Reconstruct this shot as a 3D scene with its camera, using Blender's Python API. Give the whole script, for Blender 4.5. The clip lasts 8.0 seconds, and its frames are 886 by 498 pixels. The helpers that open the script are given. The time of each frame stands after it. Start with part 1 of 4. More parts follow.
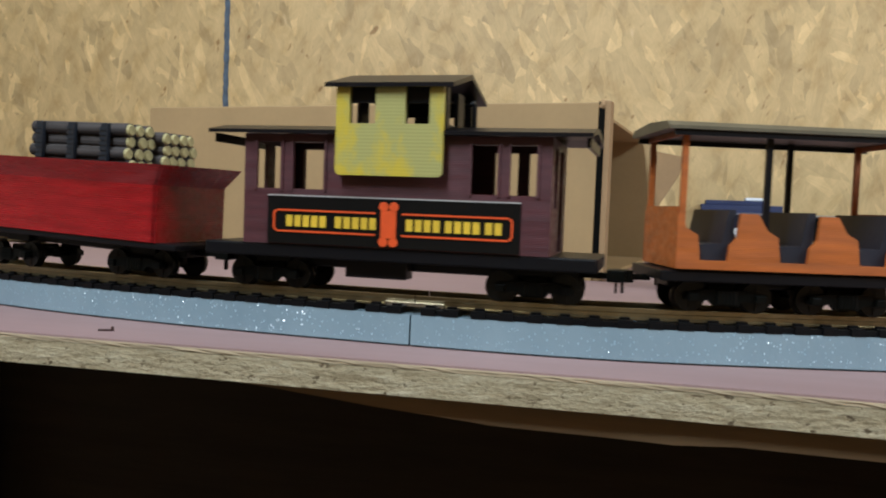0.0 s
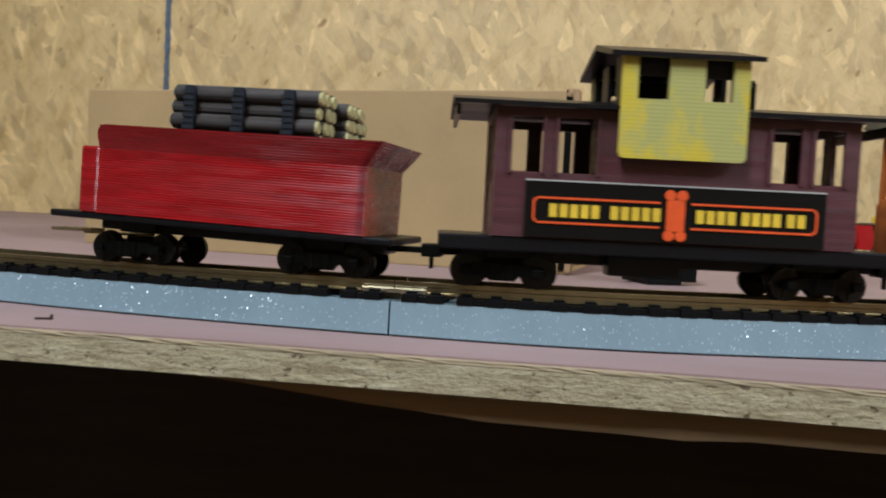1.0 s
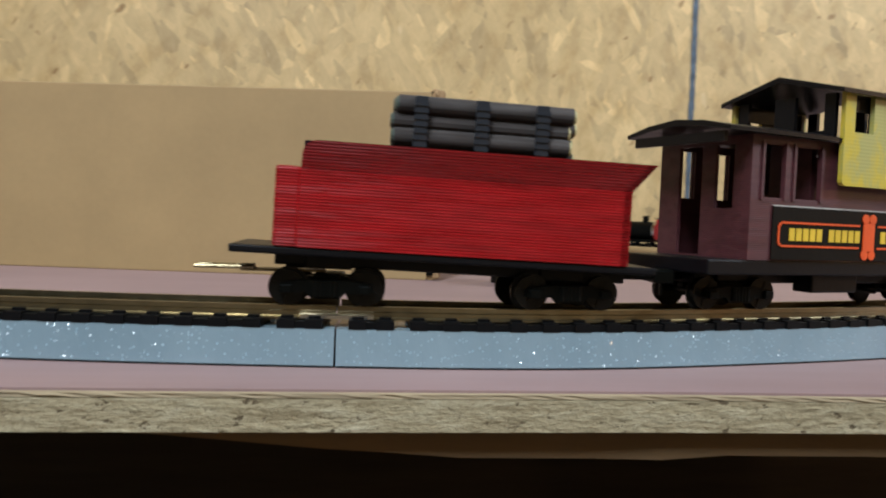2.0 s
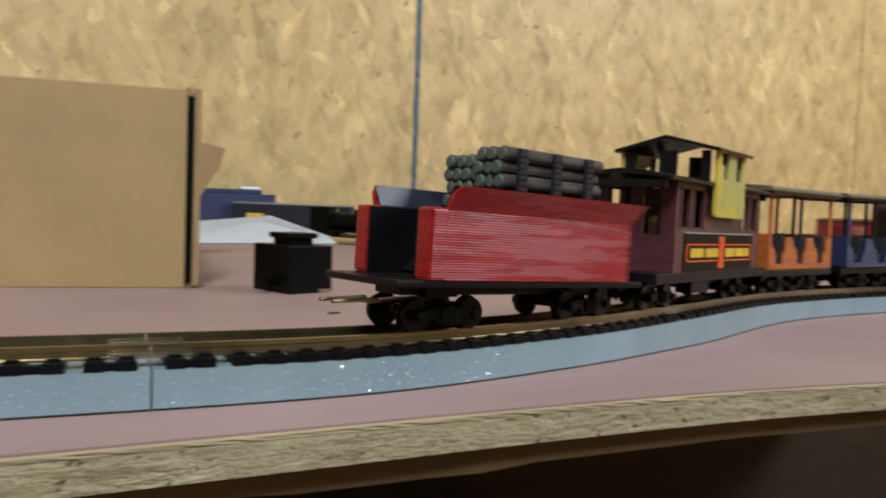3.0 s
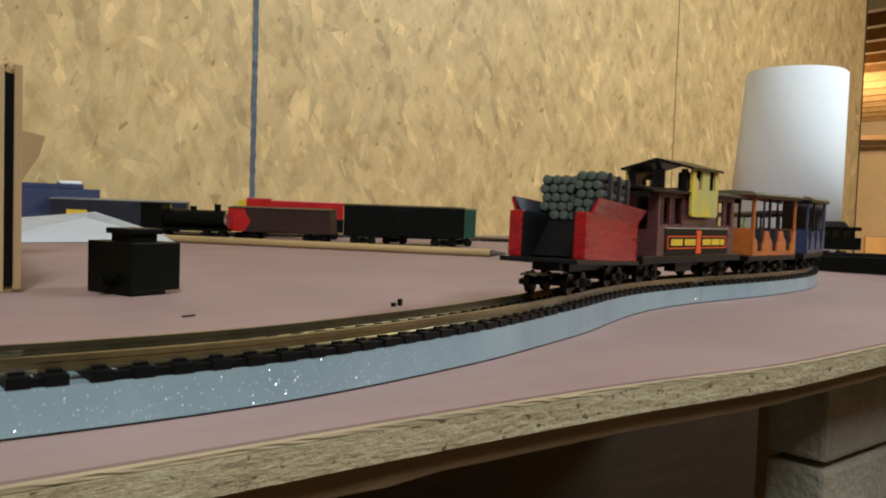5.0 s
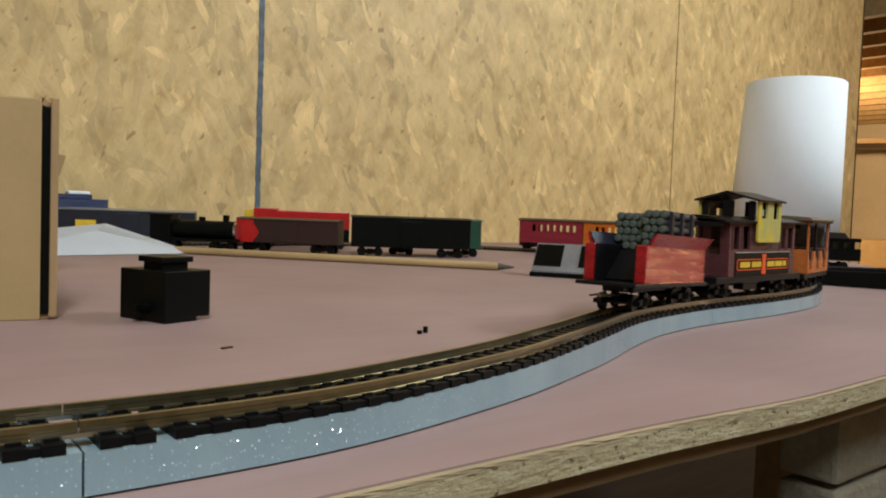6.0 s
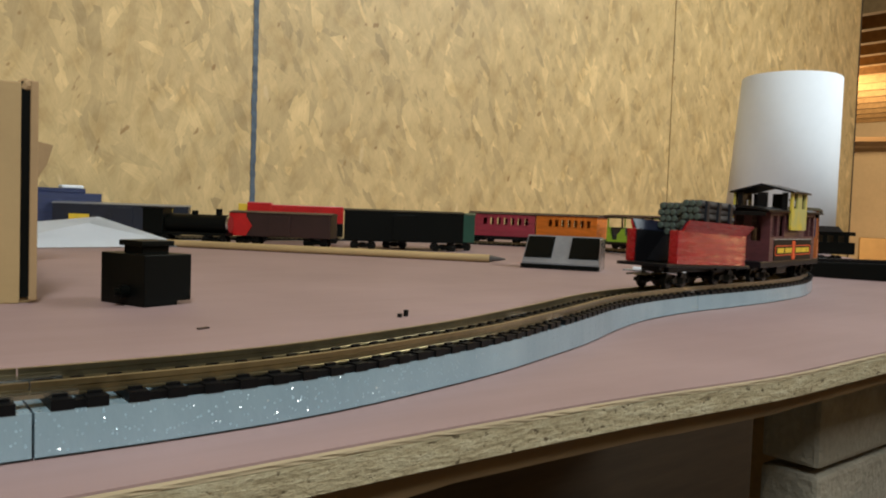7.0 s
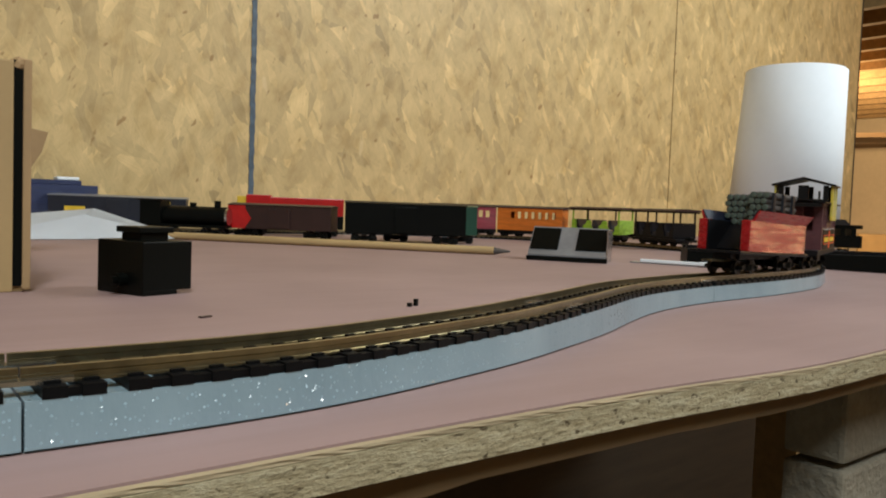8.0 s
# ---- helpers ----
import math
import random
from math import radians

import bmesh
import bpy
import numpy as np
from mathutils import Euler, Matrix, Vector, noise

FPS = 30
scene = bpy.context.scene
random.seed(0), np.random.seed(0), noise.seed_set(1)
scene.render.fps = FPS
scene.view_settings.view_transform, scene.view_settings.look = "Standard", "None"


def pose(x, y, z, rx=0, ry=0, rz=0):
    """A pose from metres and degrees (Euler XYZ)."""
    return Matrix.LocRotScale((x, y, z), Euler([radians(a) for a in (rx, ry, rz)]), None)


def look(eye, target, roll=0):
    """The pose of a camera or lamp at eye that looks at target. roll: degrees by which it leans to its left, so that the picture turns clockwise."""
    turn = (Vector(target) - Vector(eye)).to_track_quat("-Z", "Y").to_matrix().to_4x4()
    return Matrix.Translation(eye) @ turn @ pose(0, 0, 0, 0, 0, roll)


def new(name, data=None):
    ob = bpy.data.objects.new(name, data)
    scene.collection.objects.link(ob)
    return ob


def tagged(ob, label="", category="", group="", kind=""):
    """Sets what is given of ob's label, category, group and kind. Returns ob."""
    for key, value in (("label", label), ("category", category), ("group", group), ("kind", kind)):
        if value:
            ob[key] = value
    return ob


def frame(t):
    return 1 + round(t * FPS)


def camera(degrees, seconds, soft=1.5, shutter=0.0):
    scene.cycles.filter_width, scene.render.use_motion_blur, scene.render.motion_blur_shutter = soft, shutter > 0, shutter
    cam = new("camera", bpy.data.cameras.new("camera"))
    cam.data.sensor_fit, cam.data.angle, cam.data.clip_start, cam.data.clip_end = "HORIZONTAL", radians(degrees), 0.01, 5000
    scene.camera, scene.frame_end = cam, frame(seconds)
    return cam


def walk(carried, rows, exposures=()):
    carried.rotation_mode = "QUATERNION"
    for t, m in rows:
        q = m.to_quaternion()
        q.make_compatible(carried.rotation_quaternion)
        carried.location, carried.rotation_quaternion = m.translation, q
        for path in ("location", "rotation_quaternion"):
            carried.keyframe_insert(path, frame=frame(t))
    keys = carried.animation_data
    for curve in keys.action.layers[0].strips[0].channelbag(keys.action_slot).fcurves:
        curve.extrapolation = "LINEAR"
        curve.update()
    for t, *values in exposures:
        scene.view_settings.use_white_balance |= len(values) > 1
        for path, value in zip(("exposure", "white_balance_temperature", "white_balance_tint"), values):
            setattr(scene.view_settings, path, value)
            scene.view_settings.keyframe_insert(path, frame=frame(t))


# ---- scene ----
cam = camera(57.66, 8.0, soft=2.0, shutter=0.4)
PATH = [
    (0, (0.6876, -1.3677, 0.0448), (0.2948, 0.5905, -0.0612), 2.10),
    (0.5, (0.6856, -1.3657, 0.0428), (0.3381, 0.6009, -0.0641), 2.30),
    (1, (0.6712, -1.3479, 0.0364), (0.4215, 0.6343, -0.0570), 2.68),
    (1.5, (0.6488, -1.3320, 0.0379), (0.6500, 0.6664, -0.0429), 2.46),
    (1.7, (0.6396, -1.3304, 0.0384), (0.7373, 0.6655, -0.0458), 2.24),
    (2.8, (0.6006, -1.3244, 0.0505), (1.3790, 0.5156, -0.0413), 1.73),
    (3, (0.5977, -1.3222, 0.0519), (1.5191, 0.4501, -0.0485), 2.10),
    (3.5, (0.6050, -1.3115, 0.0506), (1.7667, 0.3130, -0.0568), 1.97),
    (4, (0.5924, -1.3040, 0.0474), (1.8322, 0.2624, -0.0490), 2.22),
    (4.2, (0.5904, -1.3013, 0.0454), (1.8449, 0.2541, -0.0384), 2.40),
    (5.3, (0.5960, -1.2916, 0.0507), (1.8597, 0.2557, -0.0437), 1.86),
    (5.5, (0.5909, -1.2889, 0.0527), (1.8562, 0.2573, -0.0392), 1.93),
    (6, (0.5749, -1.2948, 0.0643), (1.8473, 0.2454, -0.0289), 2.05),
    (6.5, (0.5778, -1.3038, 0.0589), (1.8476, 0.2386, -0.0326), 1.97),
    (7, (0.5838, -1.3013, 0.0559), (1.8546, 0.2403, -0.0378), 2.01),
    (7.5, (0.5879, -1.2898, 0.0508), (1.8621, 0.2487, -0.0461), 2.05),
    (8, (0.5889, -1.2838, 0.0498), (1.8657, 0.2522, -0.0520), 2.05),
]
walk(cam, [(t, look(eye, target, roll)) for t, eye, target, roll in PATH],
     exposures=[(0.0, 0.06, 5550, 9), (1.7, 0.06, 5550, 9), (2.8, -0.01, 5850, 8), (4.2, -0.04, 6050, 7), (5.3, -0.18, 6100, 6), (8.0, -0.18, 6100, 6)])

# ---- light ----
world = bpy.data.worlds.new("world")
scene.world = world
world.use_nodes = True
world.node_tree.nodes["Background"].inputs[0].default_value = (1.0, 0.98, 0.95, 1)
world.node_tree.nodes["Background"].inputs[1].default_value = 0.02


def area(name, eye, target, sx, sy, watts, colour):
    lamp = bpy.data.lights.new(name, "AREA")
    lamp.shape, lamp.size, lamp.size_y = "RECTANGLE", sx, sy
    lamp.energy, lamp.color = watts, colour
    ob = new(name, lamp)
    ob.matrix_world = look(eye, target)
    return ob


area("ceiling_lamp_near", (0.25, -1.85, 1.42), (0.50, -0.6, 0.10), 0.22, 1.1, 38, (0.97, 1.0, 0.955))
area("ceiling_lamp_far", (2.62, -1.62, 1.35), (1.5, -0.6, 0.1), 1.2, 0.16, 37, (0.97, 1.0, 0.955))
bulb = bpy.data.lights.new("next_room_bulb", "POINT")
bulb.energy, bulb.color, bulb.shadow_soft_size = 150, (1.0, 0.66, 0.34), 0.04
new("next_room_bulb", bulb).location = (4.9, 1.10, 0.60)

east = bpy.data.lights.new("east_bulb", "POINT")
east.energy, east.color, east.shadow_soft_size = 34, (1.0, 0.60, 0.28), 0.05
new("east_bulb", east).location = (4.60, -1.58, 0.66)


# ---- materials ----
def nodes_of(name):
    m = bpy.data.materials.new(name)
    m.use_nodes = True
    nt = m.node_tree
    return m, nt, nt.nodes["Principled BSDF"]


def coords(nt, scale=(1, 1, 1), turn=(0, 0, 0)):
    tc = nt.nodes.new("ShaderNodeTexCoord")
    mp = nt.nodes.new("ShaderNodeMapping")
    mp.inputs["Scale"].default_value = scale
    mp.inputs["Rotation"].default_value = [radians(a) for a in turn]
    nt.links.new(tc.outputs["Object"], mp.inputs["Vector"])
    return mp.outputs["Vector"]


def noise_tex(nt, vec, scale, detail=4, rough=0.55):
    n = nt.nodes.new("ShaderNodeTexNoise")
    n.inputs["Scale"].default_value = scale
    n.inputs["Detail"].default_value = detail
    n.inputs["Roughness"].default_value = rough
    nt.links.new(vec, n.inputs["Vector"])
    return n.outputs["Fac"]


def ramp(nt, fac, stops):
    r = nt.nodes.new("ShaderNodeValToRGB")
    e = r.color_ramp.elements
    while len(e) < len(stops):
        e.new(0.5)
    for el, (p, c) in zip(e, stops):
        el.position, el.color = p, (*c, 1)
    nt.links.new(fac, r.inputs["Fac"])
    return r.outputs["Color"]


def mix(nt, fac, a, b, mode="MIX"):
    m = nt.nodes.new("ShaderNodeMix")
    m.data_type, m.blend_type = "RGBA", mode
    for sock, v in ((m.inputs[0], fac), (m.inputs[6], a), (m.inputs[7], b)):
        if isinstance(v, (int, float)):
            sock.default_value = v
        elif isinstance(v, tuple):
            sock.default_value = (*v, 1)
        else:
            nt.links.new(v, sock)
    return m.outputs[2]


def bump(nt, bsdf, height, strength, distance=0.001):
    b = nt.nodes.new("ShaderNodeBump")
    b.inputs["Strength"].default_value = strength
    b.inputs["Distance"].default_value = distance
    nt.links.new(height, b.inputs["Height"])
    nt.links.new(b.outputs["Normal"], bsdf.inputs["Normal"])


def plain(name, colour, rough=0.5, metal=0.0, vary=0.25, grain=120.0, bumps=0.15, depth=0.0004, spec=0.5):
    """Painted or moulded surface: patchy tone at two scales and fine relief."""
    m, nt, b = nodes_of(name)
    vec = coords(nt)
    dark = tuple(c * (1 - vary) for c in colour)
    light = tuple(min(1, c * (1 + vary * 0.6)) for c in colour)
    big = ramp(nt, noise_tex(nt, vec, grain * 0.3, 3), [(0.3, dark), (0.7, light)])
    fine = noise_tex(nt, vec, grain * 4, 3)
    col = mix(nt, 0.2, big, ramp(nt, fine, [(0.35, dark), (0.65, light)]))
    nt.links.new(col, b.inputs["Base Color"])
    b.inputs["Roughness"].default_value, b.inputs["Metallic"].default_value = rough, metal
    b.inputs["Specular IOR Level"].default_value = spec
    bump(nt, b, fine, bumps, depth)
    return m


def printed(name, colour, rough=0.35, vary=0.2, pitch=0.00055, strength=0.45, smear=0.0):
    """Painted printed plastic with fine horizontal layer lines and brush patches."""
    m, nt, b = nodes_of(name)
    vec = coords(nt)
    dark = tuple(c * (1 - vary) for c in colour)
    light = tuple(min(1, c * (1 + vary)) for c in colour)
    streak = noise_tex(nt, coords(nt, (0.25, 1, 2.0)), 160, 4)
    nt.links.new(ramp(nt, streak, [(0.3, dark), (0.7, light)]), b.inputs["Base Color"])
    w = nt.nodes.new("ShaderNodeTexWave")
    w.wave_type, w.bands_direction = "BANDS", "Z"
    w.inputs["Scale"].default_value = 0.314 / pitch
    w.inputs["Distortion"].default_value = 0.3
    w.inputs["Detail"].default_value = 1.0
    nt.links.new(vec, w.inputs["Vector"])
    lumps = noise_tex(nt, coords(nt, (0.05, 0.05, 1)), 700, 2)
    h = nt.nodes.new("ShaderNodeMath")
    h.operation = "ADD"
    nt.links.new(w.outputs["Fac"], h.inputs[0])
    nt.links.new(lumps, h.inputs[1])
    wear = ramp(nt, noise_tex(nt, coords(nt, (0.10, 1, 1.6)), 300, 4, 0.65), [(0.42, (rough + 0.20,) * 3), (0.58, (rough,) * 3)])
    nt.links.new(wear, b.inputs["Roughness"])
    bump(nt, b, h.outputs[0], strength, 0.00028)
    if smear:
        # the level layer lines spread reflections upright
        around = nt.nodes.new("ShaderNodeTangent")
        around.direction_type, around.axis = "RADIAL", "Z"
        nt.links.new(around.outputs[0], b.inputs["Tangent"])
        b.inputs["Anisotropic"].default_value, b.inputs["Anisotropic Rotation"].default_value = smear, 0.25
    return m


def patchy(name, under, over):
    """Brushed paint over a greyer coat, with layer lines showing through."""
    m, nt, b = nodes_of(name)
    vec = coords(nt)
    w = nt.nodes.new("ShaderNodeTexWave")
    w.wave_type, w.bands_direction = "BANDS", "Z"
    w.inputs["Scale"].default_value = 0.314 / 0.0011
    w.inputs["Distortion"].default_value = 0.5
    nt.links.new(vec, w.inputs["Vector"])
    patch = ramp(nt, noise_tex(nt, coords(nt, (1, 1, 0.55)), 75, 5, 0.7), [(0.46, (0, 0, 0)), (0.60, (1, 1, 1))])
    lines = ramp(nt, w.outputs["Fac"], [(0.2, tuple(c * 0.95 for c in under)), (0.8, tuple(c * 1.04 for c in under))])
    nt.links.new(mix(nt, patch, lines, over), b.inputs["Base Color"])
    b.inputs["Roughness"].default_value = 0.42
    bump(nt, b, w.outputs["Fac"], 0.10, 0.0002)
    return m


def flake_board(name, base, size=1.0):
    """Strand board: overlapping long wood flakes of mixed tone and direction, lying in the x-z plane."""
    m, nt, b = nodes_of(name)

    def lay(turn, stretch):
        mp = nt.nodes.new("ShaderNodeMapping")
        mp.inputs["Scale"].default_value = (1.0, 1.0, stretch)
        nt.links.new(coords(nt, (1, 1, 1), (0, turn, 0)), mp.inputs["Vector"])
        return mp.outputs["Vector"]

    def shade(f):
        return tuple(c * f for c in base)

    col = None
    heights = []
    for i, (turn, s, stretch) in enumerate(((12, 42.0, 0.36), (-38, 55.0, 0.30), (64, 60.0, 0.34), (-8, 70.0, 0.26), (28, 95.0, 0.25))):
        vec = lay(turn, stretch)
        wob = nt.nodes.new("ShaderNodeTexNoise")
        wob.inputs["Scale"].default_value = 30.0
        wob.inputs["Detail"].default_value = 3.0
        nt.links.new(vec, wob.inputs["Vector"])
        bent = nt.nodes.new("ShaderNodeVectorMath")
        bent.operation = "MULTIPLY_ADD"
        nt.links.new(wob.outputs["Color"], bent.inputs[0])
        bent.inputs[1].default_value = (0.022, 0.022, 0.022)
        nt.links.new(vec, bent.inputs[2])
        v = nt.nodes.new("ShaderNodeTexVoronoi")
        v.inputs["Scale"].default_value = s * size
        nt.links.new(bent.outputs[0], v.inputs["Vector"])
        sep = nt.nodes.new("ShaderNodeSeparateColor")
        nt.links.new(v.outputs["Color"], sep.inputs[0])
        fibre = noise_tex(nt, lay(turn, 0.06), 420, 4, 0.6)
        tone = ramp(nt, sep.outputs[0], [(0.0, shade(0.68)), (0.10, shade(0.87)), (0.5, shade(1.0)), (0.88, shade(1.08)), (0.97, shade(1.34))])
        tone = mix(nt, 1.0, tone, ramp(nt, fibre, [(0.3, (0.88, 0.86, 0.82)), (0.62, (1.05, 1.04, 1.03))]), "MULTIPLY")
        pick = ramp(nt, sep.outputs[1], [(0.57, (0, 0, 0)), (0.69, (0.8, 0.8, 0.8))])
        col = tone if col is None else mix(nt, pick, col, tone)
        heights.append(sep.outputs[2])
    stroke = noise_tex(nt, lay(-20, 0.30), 85, 4, 0.6)
    dark = ramp(nt, stroke, [(0.645, (0, 0, 0)), (0.71, (0.8, 0.8, 0.8))])
    col = mix(nt, dark, col, (base[0] * 0.50, base[1] * 0.40, base[2] * 0.30))
    fleck = noise_tex(nt, lay(-35, 0.55), 52, 2, 0.5)
    col = mix(nt, ramp(nt, fleck, [(0.690, (0, 0, 0)), (0.735, (0.75, 0.75, 0.75))]), col, (base[0] * 0.46, base[1] * 0.34, base[2] * 0.22))
    pale = noise_tex(nt, lay(8, 0.28), 36, 2, 0.5)
    col = mix(nt, ramp(nt, pale, [(0.695, (0, 0, 0)), (0.73, (0.6, 0.6, 0.6))]), col, (base[0] * 1.22, base[1] * 1.28, base[2] * 1.5))
    cloud = noise_tex(nt, coords(nt), 3.0, 2)
    col = mix(nt, 1.0, col, ramp(nt, cloud, [(0.3, (0.92, 0.91, 0.88)), (0.7, (1.05, 1.05, 1.05))]), "MULTIPLY")
    blot = noise_tex(nt, lay(-30, 0.6), 26, 4, 0.6)
    col = mix(nt, 1.0, col, ramp(nt, blot, [(0.34, (0.84, 0.80, 0.72)), (0.5, (1, 1, 1)), (0.68, (1.12, 1.12, 1.14))]), "MULTIPLY")
    nt.links.new(col, b.inputs["Base Color"])
    b.inputs["Roughness"].default_value = 0.55
    bump(nt, b, heights[0], 0.25, 0.001)
    return m


def wood(name, colour, rough=0.6, along=(0.1, 1, 1), scale=40.0, vary=0.35):
    m, nt, b = nodes_of(name)
    g = noise_tex(nt, coords(nt, along), scale, 6, 0.65)
    dark = tuple(c * (1 - vary) for c in colour)
    nt.links.new(ramp(nt, g, [(0.3, dark), (0.7, colour)]), b.inputs["Base Color"])
    b.inputs["Roughness"].default_value = rough
    bump(nt, b, g, 0.3, 0.001)
    return m


def riser_plastic(name):
    """Grey-blue glossy moulding with scattered small shiny pimples."""
    m, nt, b = nodes_of(name)
    vec = coords(nt)
    tone = noise_tex(nt, coords(nt, (1, 1, 0.4)), 30, 4)
    nt.links.new(ramp(nt, tone, [(0.3, (0.190, 0.262, 0.308)), (0.7, (0.245, 0.325, 0.372))]), b.inputs["Base Color"])
    v = nt.nodes.new("ShaderNodeTexVoronoi")
    v.inputs["Scale"].default_value = 1050.0
    nt.links.new(vec, v.inputs["Vector"])
    dot = ramp(nt, v.outputs["Distance"], [(0.30, (1, 1, 1)), (0.36, (0, 0, 0))])
    sep = nt.nodes.new("ShaderNodeSeparateColor")
    nt.links.new(v.outputs["Color"], sep.inputs[0])
    some = ramp(nt, sep.outputs[0], [(0.70, (0, 0, 0)), (0.72, (1, 1, 1))])
    bw = nt.nodes.new("ShaderNodeRGBToBW")
    nt.links.new(mix(nt, 1.0, dot, some, "MULTIPLY"), bw.inputs[0])
    # each pimple leans its own way, so that a few catch the lamps
    lean = nt.nodes.new("ShaderNodeVectorMath")
    lean.operation = "SUBTRACT"
    nt.links.new(v.outputs["Color"], lean.inputs[0])
    lean.inputs[1].default_value = (0.5, 0.5, 0.0)
    much = nt.nodes.new("ShaderNodeVectorMath")
    much.operation = "SCALE"
    nt.links.new(lean.outputs[0], much.inputs[0])
    nt.links.new(bw.outputs[0], much.inputs["Scale"])
    geo = nt.nodes.new("ShaderNodeNewGeometry")
    tilted = nt.nodes.new("ShaderNodeVectorMath")
    tilted.operation = "MULTIPLY_ADD"
    nt.links.new(much.outputs[0], tilted.inputs[0])
    tilted.inputs[1].default_value = (0.9, 0.9, 1.3)
    nt.links.new(geo.outputs["Normal"], tilted.inputs[2])
    unit = nt.nodes.new("ShaderNodeVectorMath")
    unit.operation = "NORMALIZE"
    nt.links.new(tilted.outputs[0], unit.inputs[0])
    b.inputs["Roughness"].default_value = 0.15
    wave = nt.nodes.new("ShaderNodeBump")
    wave.inputs["Strength"].default_value = 0.35
    wave.inputs["Distance"].default_value = 0.0004
    nt.links.new(noise_tex(nt, coords(nt, (1, 1, 0.5)), 260, 3), wave.inputs["Height"])
    nt.links.new(unit.outputs[0], wave.inputs["Normal"])
    nt.links.new(wave.outputs["Normal"], b.inputs["Normal"])
    return m


def pink_board(name):
    m, nt, b = nodes_of(name)
    grain = noise_tex(nt, coords(nt, (0.12, 1, 1)), 90, 6, 0.7)
    cloud = noise_tex(nt, coords(nt), 7, 3)
    a = ramp(nt, grain, [(0.25, (0.245, 0.159, 0.150)), (0.75, (0.310, 0.207, 0.200))])
    c = ramp(nt, cloud, [(0.3, (0.226, 0.148, 0.140)), (0.7, (0.334, 0.225, 0.216))])
    nt.links.new(mix(nt, 0.5, a, c), b.inputs["Base Color"])
    b.inputs["Roughness"].default_value = 0.62
    bump(nt, b, grain, 0.12, 0.0004)
    return m


def chip_edge(name):
    """Raw sawn edge of strand board: pale layers, dark pits."""
    m, nt, b = nodes_of(name)
    layer = noise_tex(nt, coords(nt, (0.28, 0.3, 1.6)), 190, 5, 0.65)
    pits = noise_tex(nt, coords(nt, (0.6, 0.6, 1.0)), 420, 4, 0.65)
    base = ramp(nt, layer, [(0.28, (0.24, 0.185, 0.10)), (0.5, (0.37, 0.305, 0.185)), (0.72, (0.47, 0.41, 0.28))])
    hole = ramp(nt, pits, [(0.34, (1, 1, 1)), (0.40, (0, 0, 0))])
    speck = noise_tex(nt, coords(nt, (0.5, 0.5, 1.0)), 1500, 3, 0.7)
    base = mix(nt, 1.0, base, ramp(nt, speck, [(0.32, (0.78, 0.75, 0.70)), (0.5, (1, 1, 1)), (0.68, (1.12, 1.12, 1.12))]), "MULTIPLY")
    nt.links.new(mix(nt, hole, base, (0.10, 0.07, 0.035)), b.inputs["Base Color"])
    b.inputs["Roughness"].default_value = 0.85
    h = nt.nodes.new("ShaderNodeMath")
    h.operation = "ADD"
    nt.links.new(pits, h.inputs[0])
    nt.links.new(layer, h.inputs[1])
    bump(nt, b, h.outputs[0], 0.8, 0.0009)
    return m


